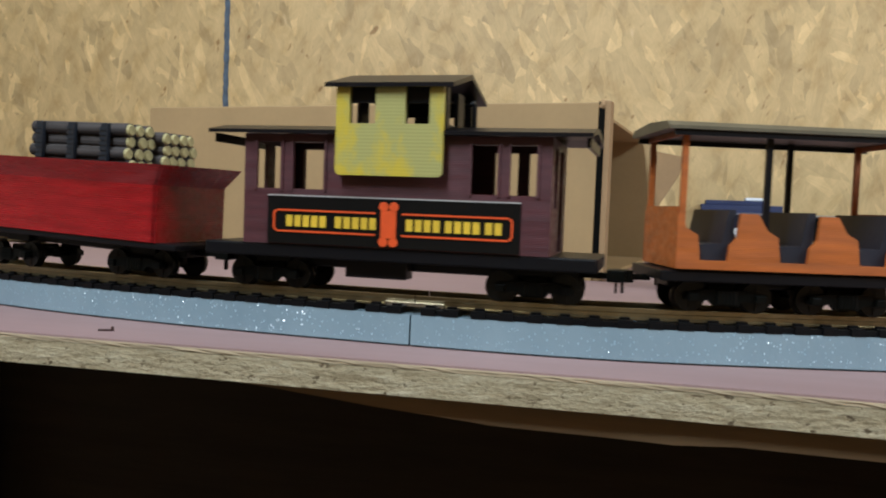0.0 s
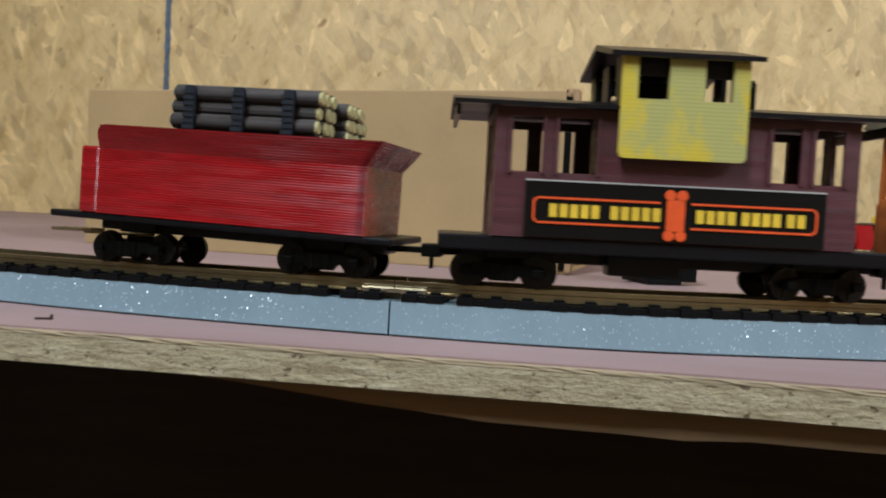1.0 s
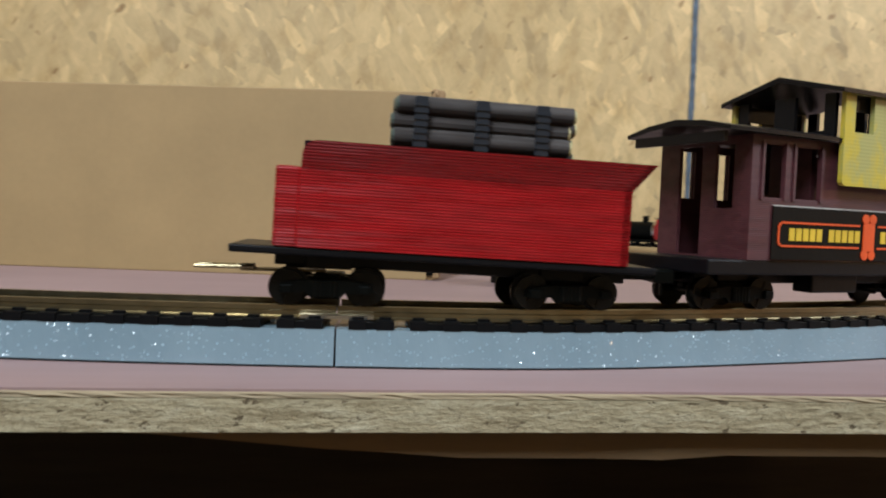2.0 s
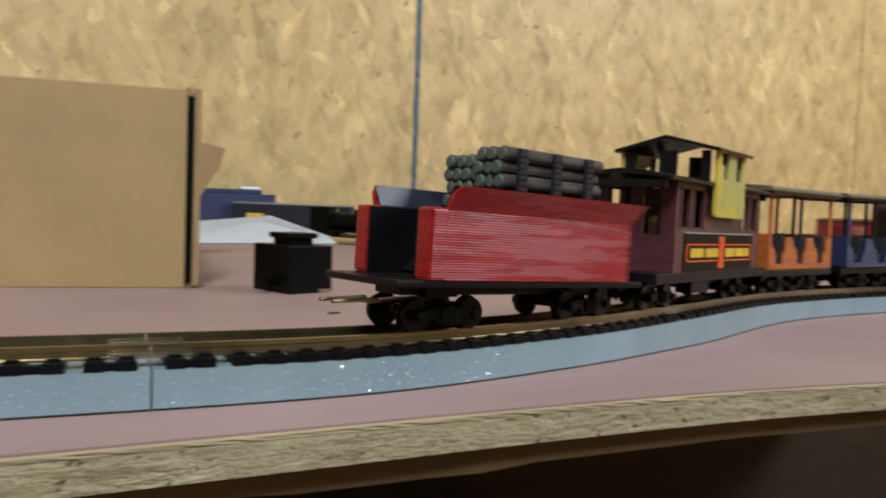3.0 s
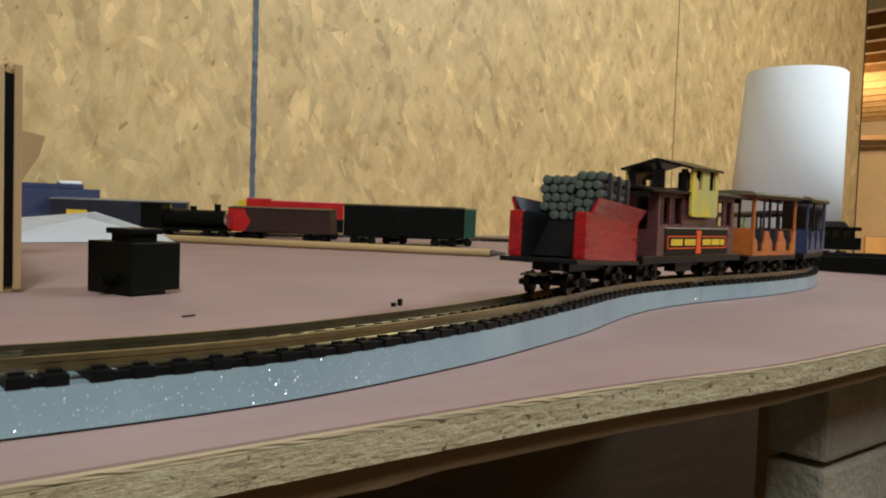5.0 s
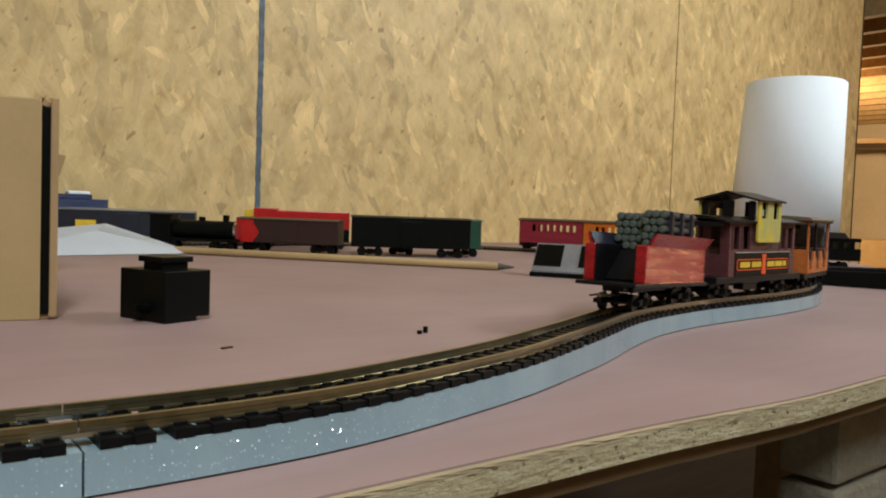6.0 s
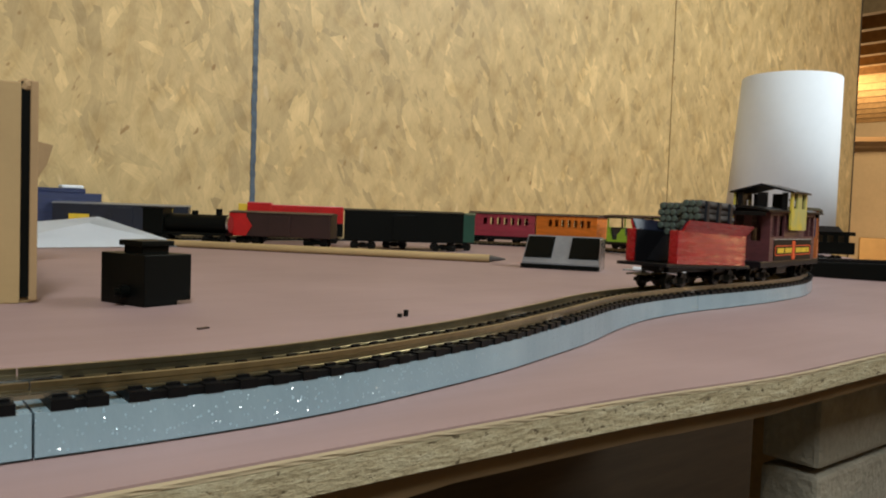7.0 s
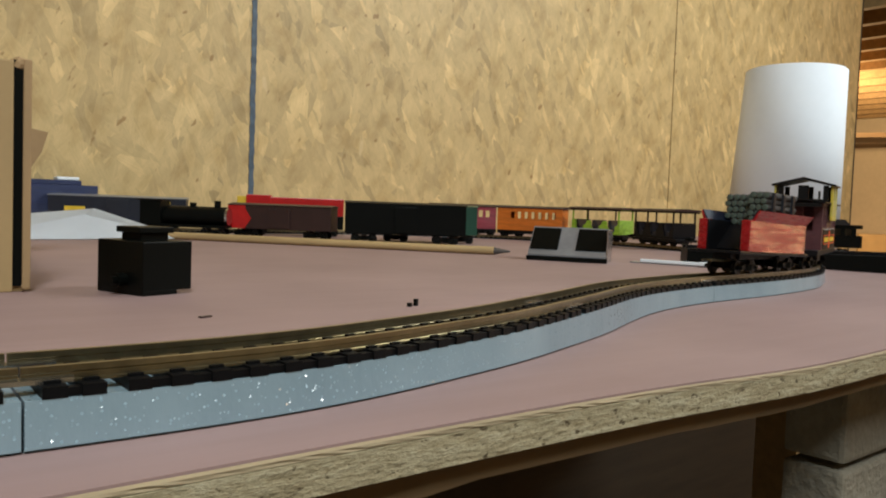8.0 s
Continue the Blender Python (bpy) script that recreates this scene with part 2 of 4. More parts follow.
M = dict(
    # floor and bare timber are darkened to hold the shade under the table
    floor=plain("shade_dark_floor", (0.035, 0.03, 0.025), 0.9, 0, 0.4, 30),
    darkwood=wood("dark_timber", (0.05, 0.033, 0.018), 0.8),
    lip=wood("board_lip", (0.40, 0.31, 0.19), 0.85, (0.2, 1, 1), 160),
    osb=flake_board("strand_board", (0.57, 0.415, 0.195), 0.88),
    pink=pink_board("pink_board"),
    chip=chip_edge("chipboard_edge"),
    joist=wood("joist_wood", (0.40, 0.25, 0.10), 0.7),
    underwood=wood("under_timber", (0.24, 0.15, 0.07), 0.8, (0.12, 1, 1), 60),
    riser=riser_plastic("riser_plastic"),
    tie=plain("tie_plastic", (0.003, 0.003, 0.0035), 0.5, spec=0.14),
    brass=plain("aged_brass", (0.29, 0.24, 0.14), 0.28, 0.9, 0.45, 60),
    steel=plain("bright_metal", (0.62, 0.62, 0.60), 0.25, 1.0, 0.15),
    black=plain("black_plastic", (0.0025, 0.003, 0.0025), 0.40, spec=0.11),
    frame=plain("black_printed", (0.005, 0.0048, 0.006), 0.40, spec=0.22),
    wheel=plain("blackened_wheel", (0.008, 0.008, 0.007), 0.34, 0.25, spec=0.3),
    red=printed("red_paint", (0.28, 0.007, 0.009), 0.20, 0.25, 0.0008, strength=0.43, smear=0.85),
    maroon=printed("maroon_paint", (0.075, 0.021, 0.025), 0.40, 0.25, strength=0.2),
    roof=plain("black_roof", (0.007, 0.006, 0.007), 0.34, spec=0.22),
    yellow=patchy("yellow_paint", (0.40, 0.375, 0.125), (0.56, 0.43, 0.04)),
    gold=plain("gold_print", (0.75, 0.50, 0.03), 0.5),
    orangeprint=plain("orange_print", (0.75, 0.09, 0.01), 0.5),
    signblack=plain("sign_black", (0.006, 0.005, 0.004), 0.5, spec=0.12),
    paperedge=plain("paper_white", (0.45, 0.44, 0.41), 0.7),
    bark=printed("log_bark", (0.045, 0.037, 0.034), 0.8, 0.35, 0.0012, 0.2),
    logend=plain("log_end", (0.075, 0.095, 0.078), 0.30, 0, 0.5, 300),
    logface=plain("pale_log_end", (0.42, 0.37, 0.17), 0.6, 0, 0.55, 260),
    strap=plain("bundle_strap", (0.02, 0.024, 0.032), 0.3),
    inner=plain("dark_blue_inner", (0.012, 0.016, 0.035), 0.35),
    orange=printed("orange_paint", (0.38, 0.10, 0.014), 0.45, 0.25, strength=0.18),
    blue=printed("blue_paint", (0.011, 0.020, 0.080), 0.42, 0.2),
    navy=plain("navy_plastic", (0.010, 0.012, 0.024), 0.4),
    seat=plain("dark_seat", (0.012, 0.013, 0.022), 0.5),
    olive=plain("olive_roof", (0.12, 0.10, 0.06), 0.5, 0, 0.4),
    greycar=printed("grey_brown_paint", (0.070, 0.058, 0.052), 0.5, 0.2),
    pinkcar=printed("crimson_paint", (0.27, 0.015, 0.035), 0.4),
    lime=printed("lime_paint", (0.28, 0.46, 0.03), 0.45),
    orangecar=printed("bright_orange_paint", (0.62, 0.16, 0.01), 0.42),
    green=plain("green_plastic", (0.01, 0.06, 0.035), 0.4),
    redplastic=plain("red_plastic", (0.48, 0.012, 0.012), 0.3),
    brown=plain("brown_plastic", (0.032, 0.012, 0.010), 0.45),
    card=plain("cardboard", (0.36, 0.242, 0.108), 0.75, 0, 0.12, 60, 0.2),
    cardin=plain("cardboard_inner", (0.33, 0.21, 0.10), 0.8, 0, 0.15, 60),
    paper=plain("white_paper", (0.80, 0.83, 0.88), 0.8, 0, 0.03, spec=0.2),
    rollpaper=plain("roll_paper", (0.72, 0.755, 0.82), 0.85, 0, 0.05, 20, spec=0.15),
    dowel=wood("dowel_wood", (0.52, 0.36, 0.17), 0.5, (0.08, 1, 1), 120),
    silver=plain("silver_plastic", (0.34, 0.35, 0.38), 0.3, 0.5),
    bluegap=plain("blue_tape", (0.085, 0.115, 0.155), 0.6, 0, 0.6, 200),
    concrete=plain("concrete", (0.30, 0.265, 0.205), 0.9, 0, 0.45, 60, 0.8, 0.002),
    wallpaint=plain("wall_paint", (0.50, 0.42, 0.30), 0.8, 0, 0.15, 8),
    shelf=wood("shelf_wood", (0.30, 0.19, 0.09), 0.6),
)


# ---- builders ----
def part(name, bm, material, parent=None, label="", at=None):
    me = bpy.data.meshes.new(name)
    bmesh.ops.recalc_face_normals(bm, faces=bm.faces[:])
    bm.to_mesh(me)
    bm.free()
    me.materials.append(material)
    ob = new(name, me)
    if parent is not None:
        ob.parent = parent
    if at is not None:
        ob.matrix_basis = at
    if label:
        ob["label"] = label
    return ob


def smooth(ob):
    for p in ob.data.polygons:
        p.use_smooth = len(p.vertices) <= 4
    return ob


def empty(name, label, category, group="", m=None):
    ob = new(name)
    ob.empty_display_size = 0.01
    if m is not None:
        ob.matrix_basis = m
    return tagged(ob, label, category, group)


def add_box(bm, x0, x1, y0, y1, z0, z1, bevel=0.0):
    r = bmesh.ops.create_cube(bm, size=1.0)
    for v in r["verts"]:
        v.co = Vector((x0 if v.co.x < 0 else x1, y0 if v.co.y < 0 else y1, z0 if v.co.z < 0 else z1))
    if bevel > 0:
        es = list({e for v in r["verts"] for e in v.link_edges})
        bmesh.ops.bevel(bm, geom=es, offset=bevel, segments=2, affect="EDGES", profile=0.6)
    return bm


def boxes(*specs, bevel=0.0):
    bm = bmesh.new()
    for s in specs:
        add_box(bm, *s, bevel=bevel)
    return bm


def add_cyl(bm, r, depth, m, segs=20, r2=None):
    bmesh.ops.create_cone(bm, cap_ends=True, segments=segs, radius1=r, radius2=r if r2 is None else r2, depth=depth, matrix=m)
    return bm


def prism(profile, a0, a1, axis="x"):
    """A closed outline in the plane across the axis, drawn out from a0 to a1."""
    bm = bmesh.new()

    def at(u, v, a):
        return {"x": (a, u, v), "y": (u, a, v), "z": (u, v, a)}[axis]

    lo = [bm.verts.new(at(u, v, a0)) for u, v in profile]
    hi = [bm.verts.new(at(u, v, a1)) for u, v in profile]
    bm.faces.new(lo)
    bm.faces.new(hi)
    n = len(lo)
    for i in range(n):
        bm.faces.new((lo[i], lo[(i + 1) % n], hi[(i + 1) % n], hi[i]))
    return bm


def wall_with_holes(x0, x1, z0, z1, y0, y1, holes):
    """An upright panel in the x-z plane with rectangular openings (xa, xb, za, zb)."""
    bm = bmesh.new()
    xs = sorted({x0, x1, *[h[0] for h in holes], *[h[1] for h in holes]})
    zs = sorted({z0, z1, *[h[2] for h in holes], *[h[3] for h in holes]})
    for xa, xb in zip(xs, xs[1:]):
        for za, zb in zip(zs, zs[1:]):
            cx, cz = (xa + xb) / 2, (za + zb) / 2
            if not any(h[0] < cx < h[1] and h[2] < cz < h[3] for h in holes):
                add_box(bm, xa, xb, y0, y1, za, zb)
    bmesh.ops.remove_doubles(bm, verts=bm.verts[:], dist=1e-6)
    return bm


# ---- the line of the track ----
CENTRE = [(0.285, -1.0075), (0.375, -1.0445), (0.46, -1.0738), (0.54, -1.0893), (0.62, -1.0972), (0.69, -1.0985), (0.75, -1.0862), (0.79, -1.0745),
          (0.825, -1.0598), (0.855, -1.0470), (0.885, -1.0335), (0.915, -1.0190), (0.945, -1.0070), (0.975, -0.9975), (1.01, -0.9905), (1.05, -0.9845),
          (1.10, -0.9810), (1.15, -0.9770), (1.20, -0.9700), (1.26, -0.9560), (1.36, -0.9090), (1.46, -0.8300), (1.54, -0.7300), (1.60, -0.6000),
          (1.618, -0.5070), (1.596, -0.3550), (1.508, -0.2250), (1.373, -0.1500), (1.253, -0.1280), (1.128, -0.1250), (0.95, -0.1250)]
HALF = 0.0145
RAIL_TOP = 0.0146


def smooth_line(pts, step):
    p = [Vector((*q, 0)) for q in pts]
    out = []
    for i in range(len(p) - 1):
        a, b, c, d = p[max(i - 1, 0)], p[i], p[i + 1], p[min(i + 2, len(p) - 1)]
        n = max(2, int((c - b).length / step))
        for k in range(n):
            t = k / n
            out.append(0.5 * ((2 * b) + (c - a) * t + (2 * a - 5 * b + 4 * c - d) * t * t + (3 * b - a - 3 * c + d) * t ** 3))
    out.append(p[-1])
    return out


def centre_line():
    pts = smooth_line(CENTRE, 0.004)
    for _ in range(30):
        pts = [pts[0]] + [(pts[i - 1] + 2 * pts[i] + pts[i + 1]) / 4 for i in range(1, len(pts) - 1)] + [pts[-1]]
    return pts


LINE = centre_line()
DIST = [0.0]
for q0, q1 in zip(LINE, LINE[1:]):
    DIST.append(DIST[-1] + (q1 - q0).length)
LX, LY, LS = np.array([q.x for q in LINE]), np.array([q.y for q in LINE]), np.array(DIST)


def on_line(s):
    return Vector((float(np.interp(s, LS, LX)), float(np.interp(s, LS, LY)), 0))


def heading(s):
    d = on_line(s + 0.006) - on_line(s - 0.006)
    return math.atan2(d.y, d.x)


def ease(k):
    k = min(1.0, max(0.0, k))
    return k * k * (3 - 2 * k)


TRACK_X, TRACK_Y = [q[0] for q in CENTRE[:20]], [q[1] for q in CENTRE[:20]]


def table_z(x, y):
    """The board is not flat: it sags a few millimetres under the track and towards the front edge."""
    beside = 1 - ease((y - float(np.interp(x, TRACK_X, TRACK_Y)) - 0.025) / 0.06)
    return -(0.0017 + 0.0033 * ease((x - 0.66) / 0.45) + 0.0022 * math.exp(-((x - 0.90) / 0.075) ** 2)) * beside * (1 - ease((x - 1.38) / 0.25))


def grade(s):
    """Fall of the line: slightly with the sagging board, then down off the riser on the far side of the loop."""
    n = int(np.argmax(LX > 1.5))
    x = float(np.interp(s, LS[:n], LX[:n]))
    return -0.0031 * ease((x - 0.72) / 0.30) - 0.0055 * ease((s - GRADE_0) / 0.35)


def swept(profile, s0, s1, step=0.006):
    """A closed outline (across, up) carried along the track from s0 to s1; its foot follows the board."""
    bm = bmesh.new()
    n = max(2, int((s1 - s0) / step))
    rings = []
    for k in range(n + 1):
        s = s0 + (s1 - s0) * k / n
        c, a = on_line(s), heading(s)
        nx, ny = -math.sin(a), math.cos(a)
        dz = grade(s)
        ring = []
        for u, v in profile:
            x, y = c.x + nx * u, c.y + ny * u
            foot = table_z(x, y)
            ring.append(bm.verts.new((x, y, max(foot + 0.0002, v + dz) if v > 0.001 else foot + v)))
        rings.append(ring)
    m = len(profile)
    for r0, r1 in zip(rings, rings[1:]):
        for i in range(m):
            bm.faces.new((r0[i], r0[(i + 1) % m], r1[(i + 1) % m], r1[i]))
    bm.faces.new(rings[0])
    bm.faces.new(rings[-1])
    return bm


def s_at_x(x):
    n = int(np.argmax(LX > 1.4))
    return float(np.interp(x, LX[:n], LS[:n]))


GRADE_0 = s_at_x(1.32)
JOINT = s_at_x(0.627)
S_END = LS[-1] - 0.01

# ---- room ----
def structure(name, bm, material, label=""):
    return tagged(part(name, bm, material), label or name.replace("_", " "), "", "", "structure")


SHEETS = [(-1.22, 0.0), (0.0, 1.22), (1.22, 2.435), (2.435, 3.53)]
# below the panels the dark timber colour stands in for under-table shade
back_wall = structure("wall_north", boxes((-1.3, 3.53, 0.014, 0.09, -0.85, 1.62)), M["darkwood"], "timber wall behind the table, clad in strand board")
for xa, xb in SHEETS:
    g = 0.002
    part("panel", boxes((xa + g, xb - (g if xb < 2.5 else 0.0), 0.0, 0.0135, -0.12, 1.6), bevel=0.0015), M["osb"], back_wall)
rng = random.Random(21)
for x in (0.0, 1.22):
    bm = bmesh.new()
    prev = None
    for k in range(230):
        z = -0.115 + k * 0.0075
        a, b = x - rng.uniform(0.0038, 0.0058), x + rng.uniform(0.0038, 0.0058)
        ring = [bm.verts.new(q) for q in ((a, -0.0012, z), (b, -0.0012, z), (b, 0.004, z), (a, 0.004, z))]
        if prev:
            for i in range(4):
                bm.faces.new((prev[i], prev[(i + 1) % 4], ring[(i + 1) % 4], ring[i]))
        prev = ring
    part("seam_strip", bm, M["bluegap"], back_wall, "ragged blue-grey filled joint between boards")
part("end_board", boxes((3.531, 3.545, 0.002, 0.1, -0.85, 1.62)), M["darkwood"], back_wall)
pillar = tagged(new("block_pillar"), "rough concrete block pillar standing under the table", "pillar", "", "structure")
for k, (za, zb) in enumerate(((-0.85, -0.66), (-0.656, -0.466), (-0.462, -0.272), (-0.268, -0.079), (-0.075, -0.0285))):
    part("block", boxes((1.01, 1.32, -1.105, -1.072, za, zb), bevel=0.003), M["concrete"], pillar)
structure("floor", boxes((-1.4, 7.0, -3.0, 4.0, -0.87, -0.85)), M["floor"], "concrete floor, coloured near black for the shade under the table")
structure("ceiling", boxes((-1.4, 7.0, -3.0, 4.0, 1.64, 1.68)), M["joist"], "wooden ceiling boards")
structure("low_ceiling", boxes((3.6, 6.99, -2.99, 3.99, 0.98, 1.0)), M["joist"], "wooden boards over the next room")
structure("wall_south", boxes((-1.4, 7.0, -3.05, -3.0, -0.85, 1.64)), M["wallpaint"], "plain wall behind")
structure("wall_west", boxes((-1.45, -1.4, -3.0, 4.0, -0.85, 1.64)), M["wallpaint"], "plain side wall")
structure("wall_east", boxes((7.0, 7.05, -3.0, 4.0, -0.85, 1.64)), M["wallpaint"], "plain far wall")
structure("wall_far", boxes((-1.4, 7.0, 4.0, 4.05, -0.85, 1.64)), M["wallpaint"], "plain wall of the next room")
for k in range(14):
    x = 3.70 + 0.25 * k
    tagged(part("joist", boxes((x - 0.02, x + 0.02, -2.99, 3.99, 0.84, 0.975)), M["joist"]), "bare wooden ceiling joist", "joist", "ceiling joists", "structure")

# ---- table ----
EDGE_X, EDGE_Y = (-0.6, 0.50, 0.66, 0.82, 0.95, 1.50, 1.86, 2.45), (-1.100, -1.1365, -1.1385, -1.1390, -1.1385, -1.1420, -0.80, -0.32)
COLUMNS = [-0.6, -0.3, 0.0, 0.2] + [0.3 + 0.004 * k for k in range(276)] + [1.42, 1.46, 1.50, 1.55, 1.60, 1.70, 1.86, 2.1, 2.45]
rng = random.Random(9)


def front(x):
    return float(np.interp(x, EDGE_X, EDGE_Y))


def sheet(ahead, back, levels, rough=0.0, rows=(0.0, 0.03, 0.06, 0.09, 0.12, 0.15, 0.18, 0.22, 0.27, 0.34, 0.45, 0.7, 1.0)):
    """A board that follows the sag of the table, its front edge ahead of the pink board's by some millimetres."""
    bm = bmesh.new()
    grid = []
    for x in COLUMNS:
        y0 = front(x) - ahead
        y1 = -0.002 if back is None else y0 + back
        ys = [y0 + (y1 - y0) * f for f in rows]
        top = [bm.verts.new((x, y, table_z(x, y) + levels[0])) for y in ys]
        face = [bm.verts.new((x, y0 - rng.uniform(-rough, rough), table_z(x, y0) + z)) for z in levels[1:-1]]
        bottom = [bm.verts.new((x, y0, table_z(x, y0) + levels[-1])), bm.verts.new((x, y1, table_z(x, y1) + levels[-1]))]
        grid.append(top[::-1] + face + bottom)
    m = len(grid[0])
    for r0, r1 in zip(grid, grid[1:]):
        for i in range(m):
            bm.faces.new((r0[i], r0[(i + 1) % m], r1[(i + 1) % m], r1[i]))
    bm.faces.new(grid[0])
    bm.faces.new(grid[-1])
    return bm


table = empty("train_table", "long table with a pink board top on raw strand board", "table")
part("tabletop", sheet(0.0, None, (0.0, -0.0015)), M["pink"], table, "pink painted board")
part("lip", sheet(0.0024, 0.0022, (-0.0006, -0.0011, -0.0016), 0.0003, (0.0, 1.0)), M["lip"], table, "worn brown lip beside the pink board")
part("edge_board", sheet(0.0026, 0.04, (-0.0018, -0.0034, -0.0052, -0.0070, -0.0086, -0.0096), 0.00004, (0.0, 1.0)), M["chip"], table, "raw crumbling strand-board edge")
rail_bm = bmesh.new()
part("under_board", sheet(-0.037, None, (-0.0030, -0.0096)), M["chip"], table, "raw strand board under the pink board")
prev = None
for k in range(121):
    f = k / 120
    x = -0.6 + 2.095 * f
    y = front(x) + 0.004 - (0.0012 if x > 0.70 else 0.0)
    zt = table_z(x, y) - 0.0097
    zb = zt - 0.0004 - 0.0080 * ease((x - 0.54) / 0.14) + rng.uniform(-0.0004, 0.0002) + (0.0012 if x > 0.725 else 0.0)
    ring = [rail_bm.verts.new(c) for c in ((x, y, zt), (x, y, zb), (x, y + 0.038, zb), (x, y + 0.038, zt))]
    if prev:
        for i in range(4):
            rail_bm.faces.new((prev[i], prev[(i + 1) % 4], ring[(i + 1) % 4], ring[i]))
    prev = ring
part("rail", rail_bm, M["underwood"], table, "rough brown timber rail under the edge")
for x, y in ((-0.5, -0.96), (1.44, -1.06), (2.22, -0.47), (-0.5, -0.06)):
    part("leg", boxes((x - 0.045, x + 0.045, y - 0.045, y + 0.045, -0.85, -0.0097)), M["joist"], table)

# ---- riser and track ----
PROF = [(-HALF + 0.0012, 0.0), (-HALF + 0.0010, 0.0006), (-HALF - 0.0001, 0.0007), (-HALF + 0.0004, 0.0088), (HALF - 0.0006, 0.0088), (HALF, 0.0)]
cuts = [0.02, JOINT, JOINT + 0.445, JOINT + 0.89, S_END]
for a, b in zip(cuts, cuts[1:]):
    seg = part("track_riser", swept(PROF, a + 0.0003, b - 0.0003), M["riser"])
    tagged(seg, "grey-blue glossy plastic riser strip under the track", "riser", "track risers")
track = empty("model_track", "model railway track with brass rails and black ties", "track")
RAIL = [(-0.0012, 0.0110), (-0.0012, 0.0115), (-0.0006, 0.0118), (-0.0006, 0.0130), (-0.0008, 0.0133), (-0.0008, RAIL_TOP),
        (0.0008, RAIL_TOP), (0.0008, 0.0133), (0.0006, 0.0130), (0.0006, 0.0118), (0.0012, 0.0115), (0.0012, 0.0110)]
SECTION = 0.2225
joints = [JOINT + SECTION * k for k in range(-1, 9)]
ends = [0.02] + [j for j in joints if 0.03 < j < S_END - 0.02] + [S_END]
for side in (-1, 1):
    for a, b in zip(ends, ends[1:]):
        part("rail", swept([(u + side * 0.0088, v) for u, v in RAIL], a + 0.0002, b - 0.0002, 0.005), M["brass"], track)
    for j in ends[1:-1]:
        part("rail_joiner", swept([(side * 0.0088 - 0.0017, 0.0111), (side * 0.0088 - 0.0017, 0.0121), (side * 0.0088 - 0.0006, 0.0125),
                                   (side * 0.0088 + 0.0006, 0.0125), (side * 0.0088 + 0.0017, 0.0121), (side * 0.0088 + 0.0017, 0.0111)],
                                  j - 0.010, j + 0.010, 0.004), M["steel"], track, "bright metal rail joiner")
tie_bm = boxes((-0.0024, 0.0024, -HALF + 0.0003, HALF - 0.0003, 0.0, 0.0024))
for sy in (-1, 1):
    for d in (-1, 1):
        add_box(tie_bm, -0.0016, 0.0016, sy * 0.0088 + d * 0.0019 - 0.0006, sy * 0.0088 + d * 0.0019 + 0.0006, 0.0022, 0.0031)
tie_first = part("tie", tie_bm, M["tie"], track)
PITCH = 0.0089
ties = []
for j0, j1 in zip(ends, ends[1:]):
    first = j0 + (0.0045 if j0 < 0.03 else 0.0222)
    last = j1 - (0.0045 if j1 > S_END - 0.02 else 0.0222)
    n = max(1, round((last - first) / PITCH))
    ties += [first + (last - first) * k / n for k in range(n + 1)]
    ties += [j1 + d for d in (-0.0132, -0.0058, 0.0058, 0.0132)] if j1 < S_END - 0.02 else []
for k, s in enumerate(ties):
    c, a = on_line(s), heading(s)
    ob = tie_first if k == 0 else new("tie", tie_first.data)
    ob.parent = track
    ob.matrix_basis = Matrix.Translation((c.x, c.y, 0.0088 + grade(s))) @ Matrix.Rotation(a, 4, "Z")
for side in (-1, 1):
    for a, b in zip(ends, ends[1:]):
        part("tie_web", swept([(side * 0.0123 - 0.0014, 0.0089), (side * 0.0123 - 0.0014, 0.0107), (side * 0.0123 + 0.0014, 0.0107), (side * 0.0123 + 0.0014, 0.0089)],
                              a + 0.0200, b - 0.0200), M["tie"], track)
    for j in ends[1:-1]:
        for d in (-1, 1):
            part("tie_web", swept([(side * 0.0123 - 0.0014, 0.0089), (side * 0.0123 - 0.0014, 0.0107), (side * 0.0123 + 0.0014, 0.0107), (side * 0.0123 + 0.0014, 0.0089)],
                                  j + min(d * 0.0050, d * 0.0140), j + max(d * 0.0050, d * 0.0140)), M["tie"], track)


# ---- rolling stock ----
WHEEL_R = 0.0049
SPIN = []


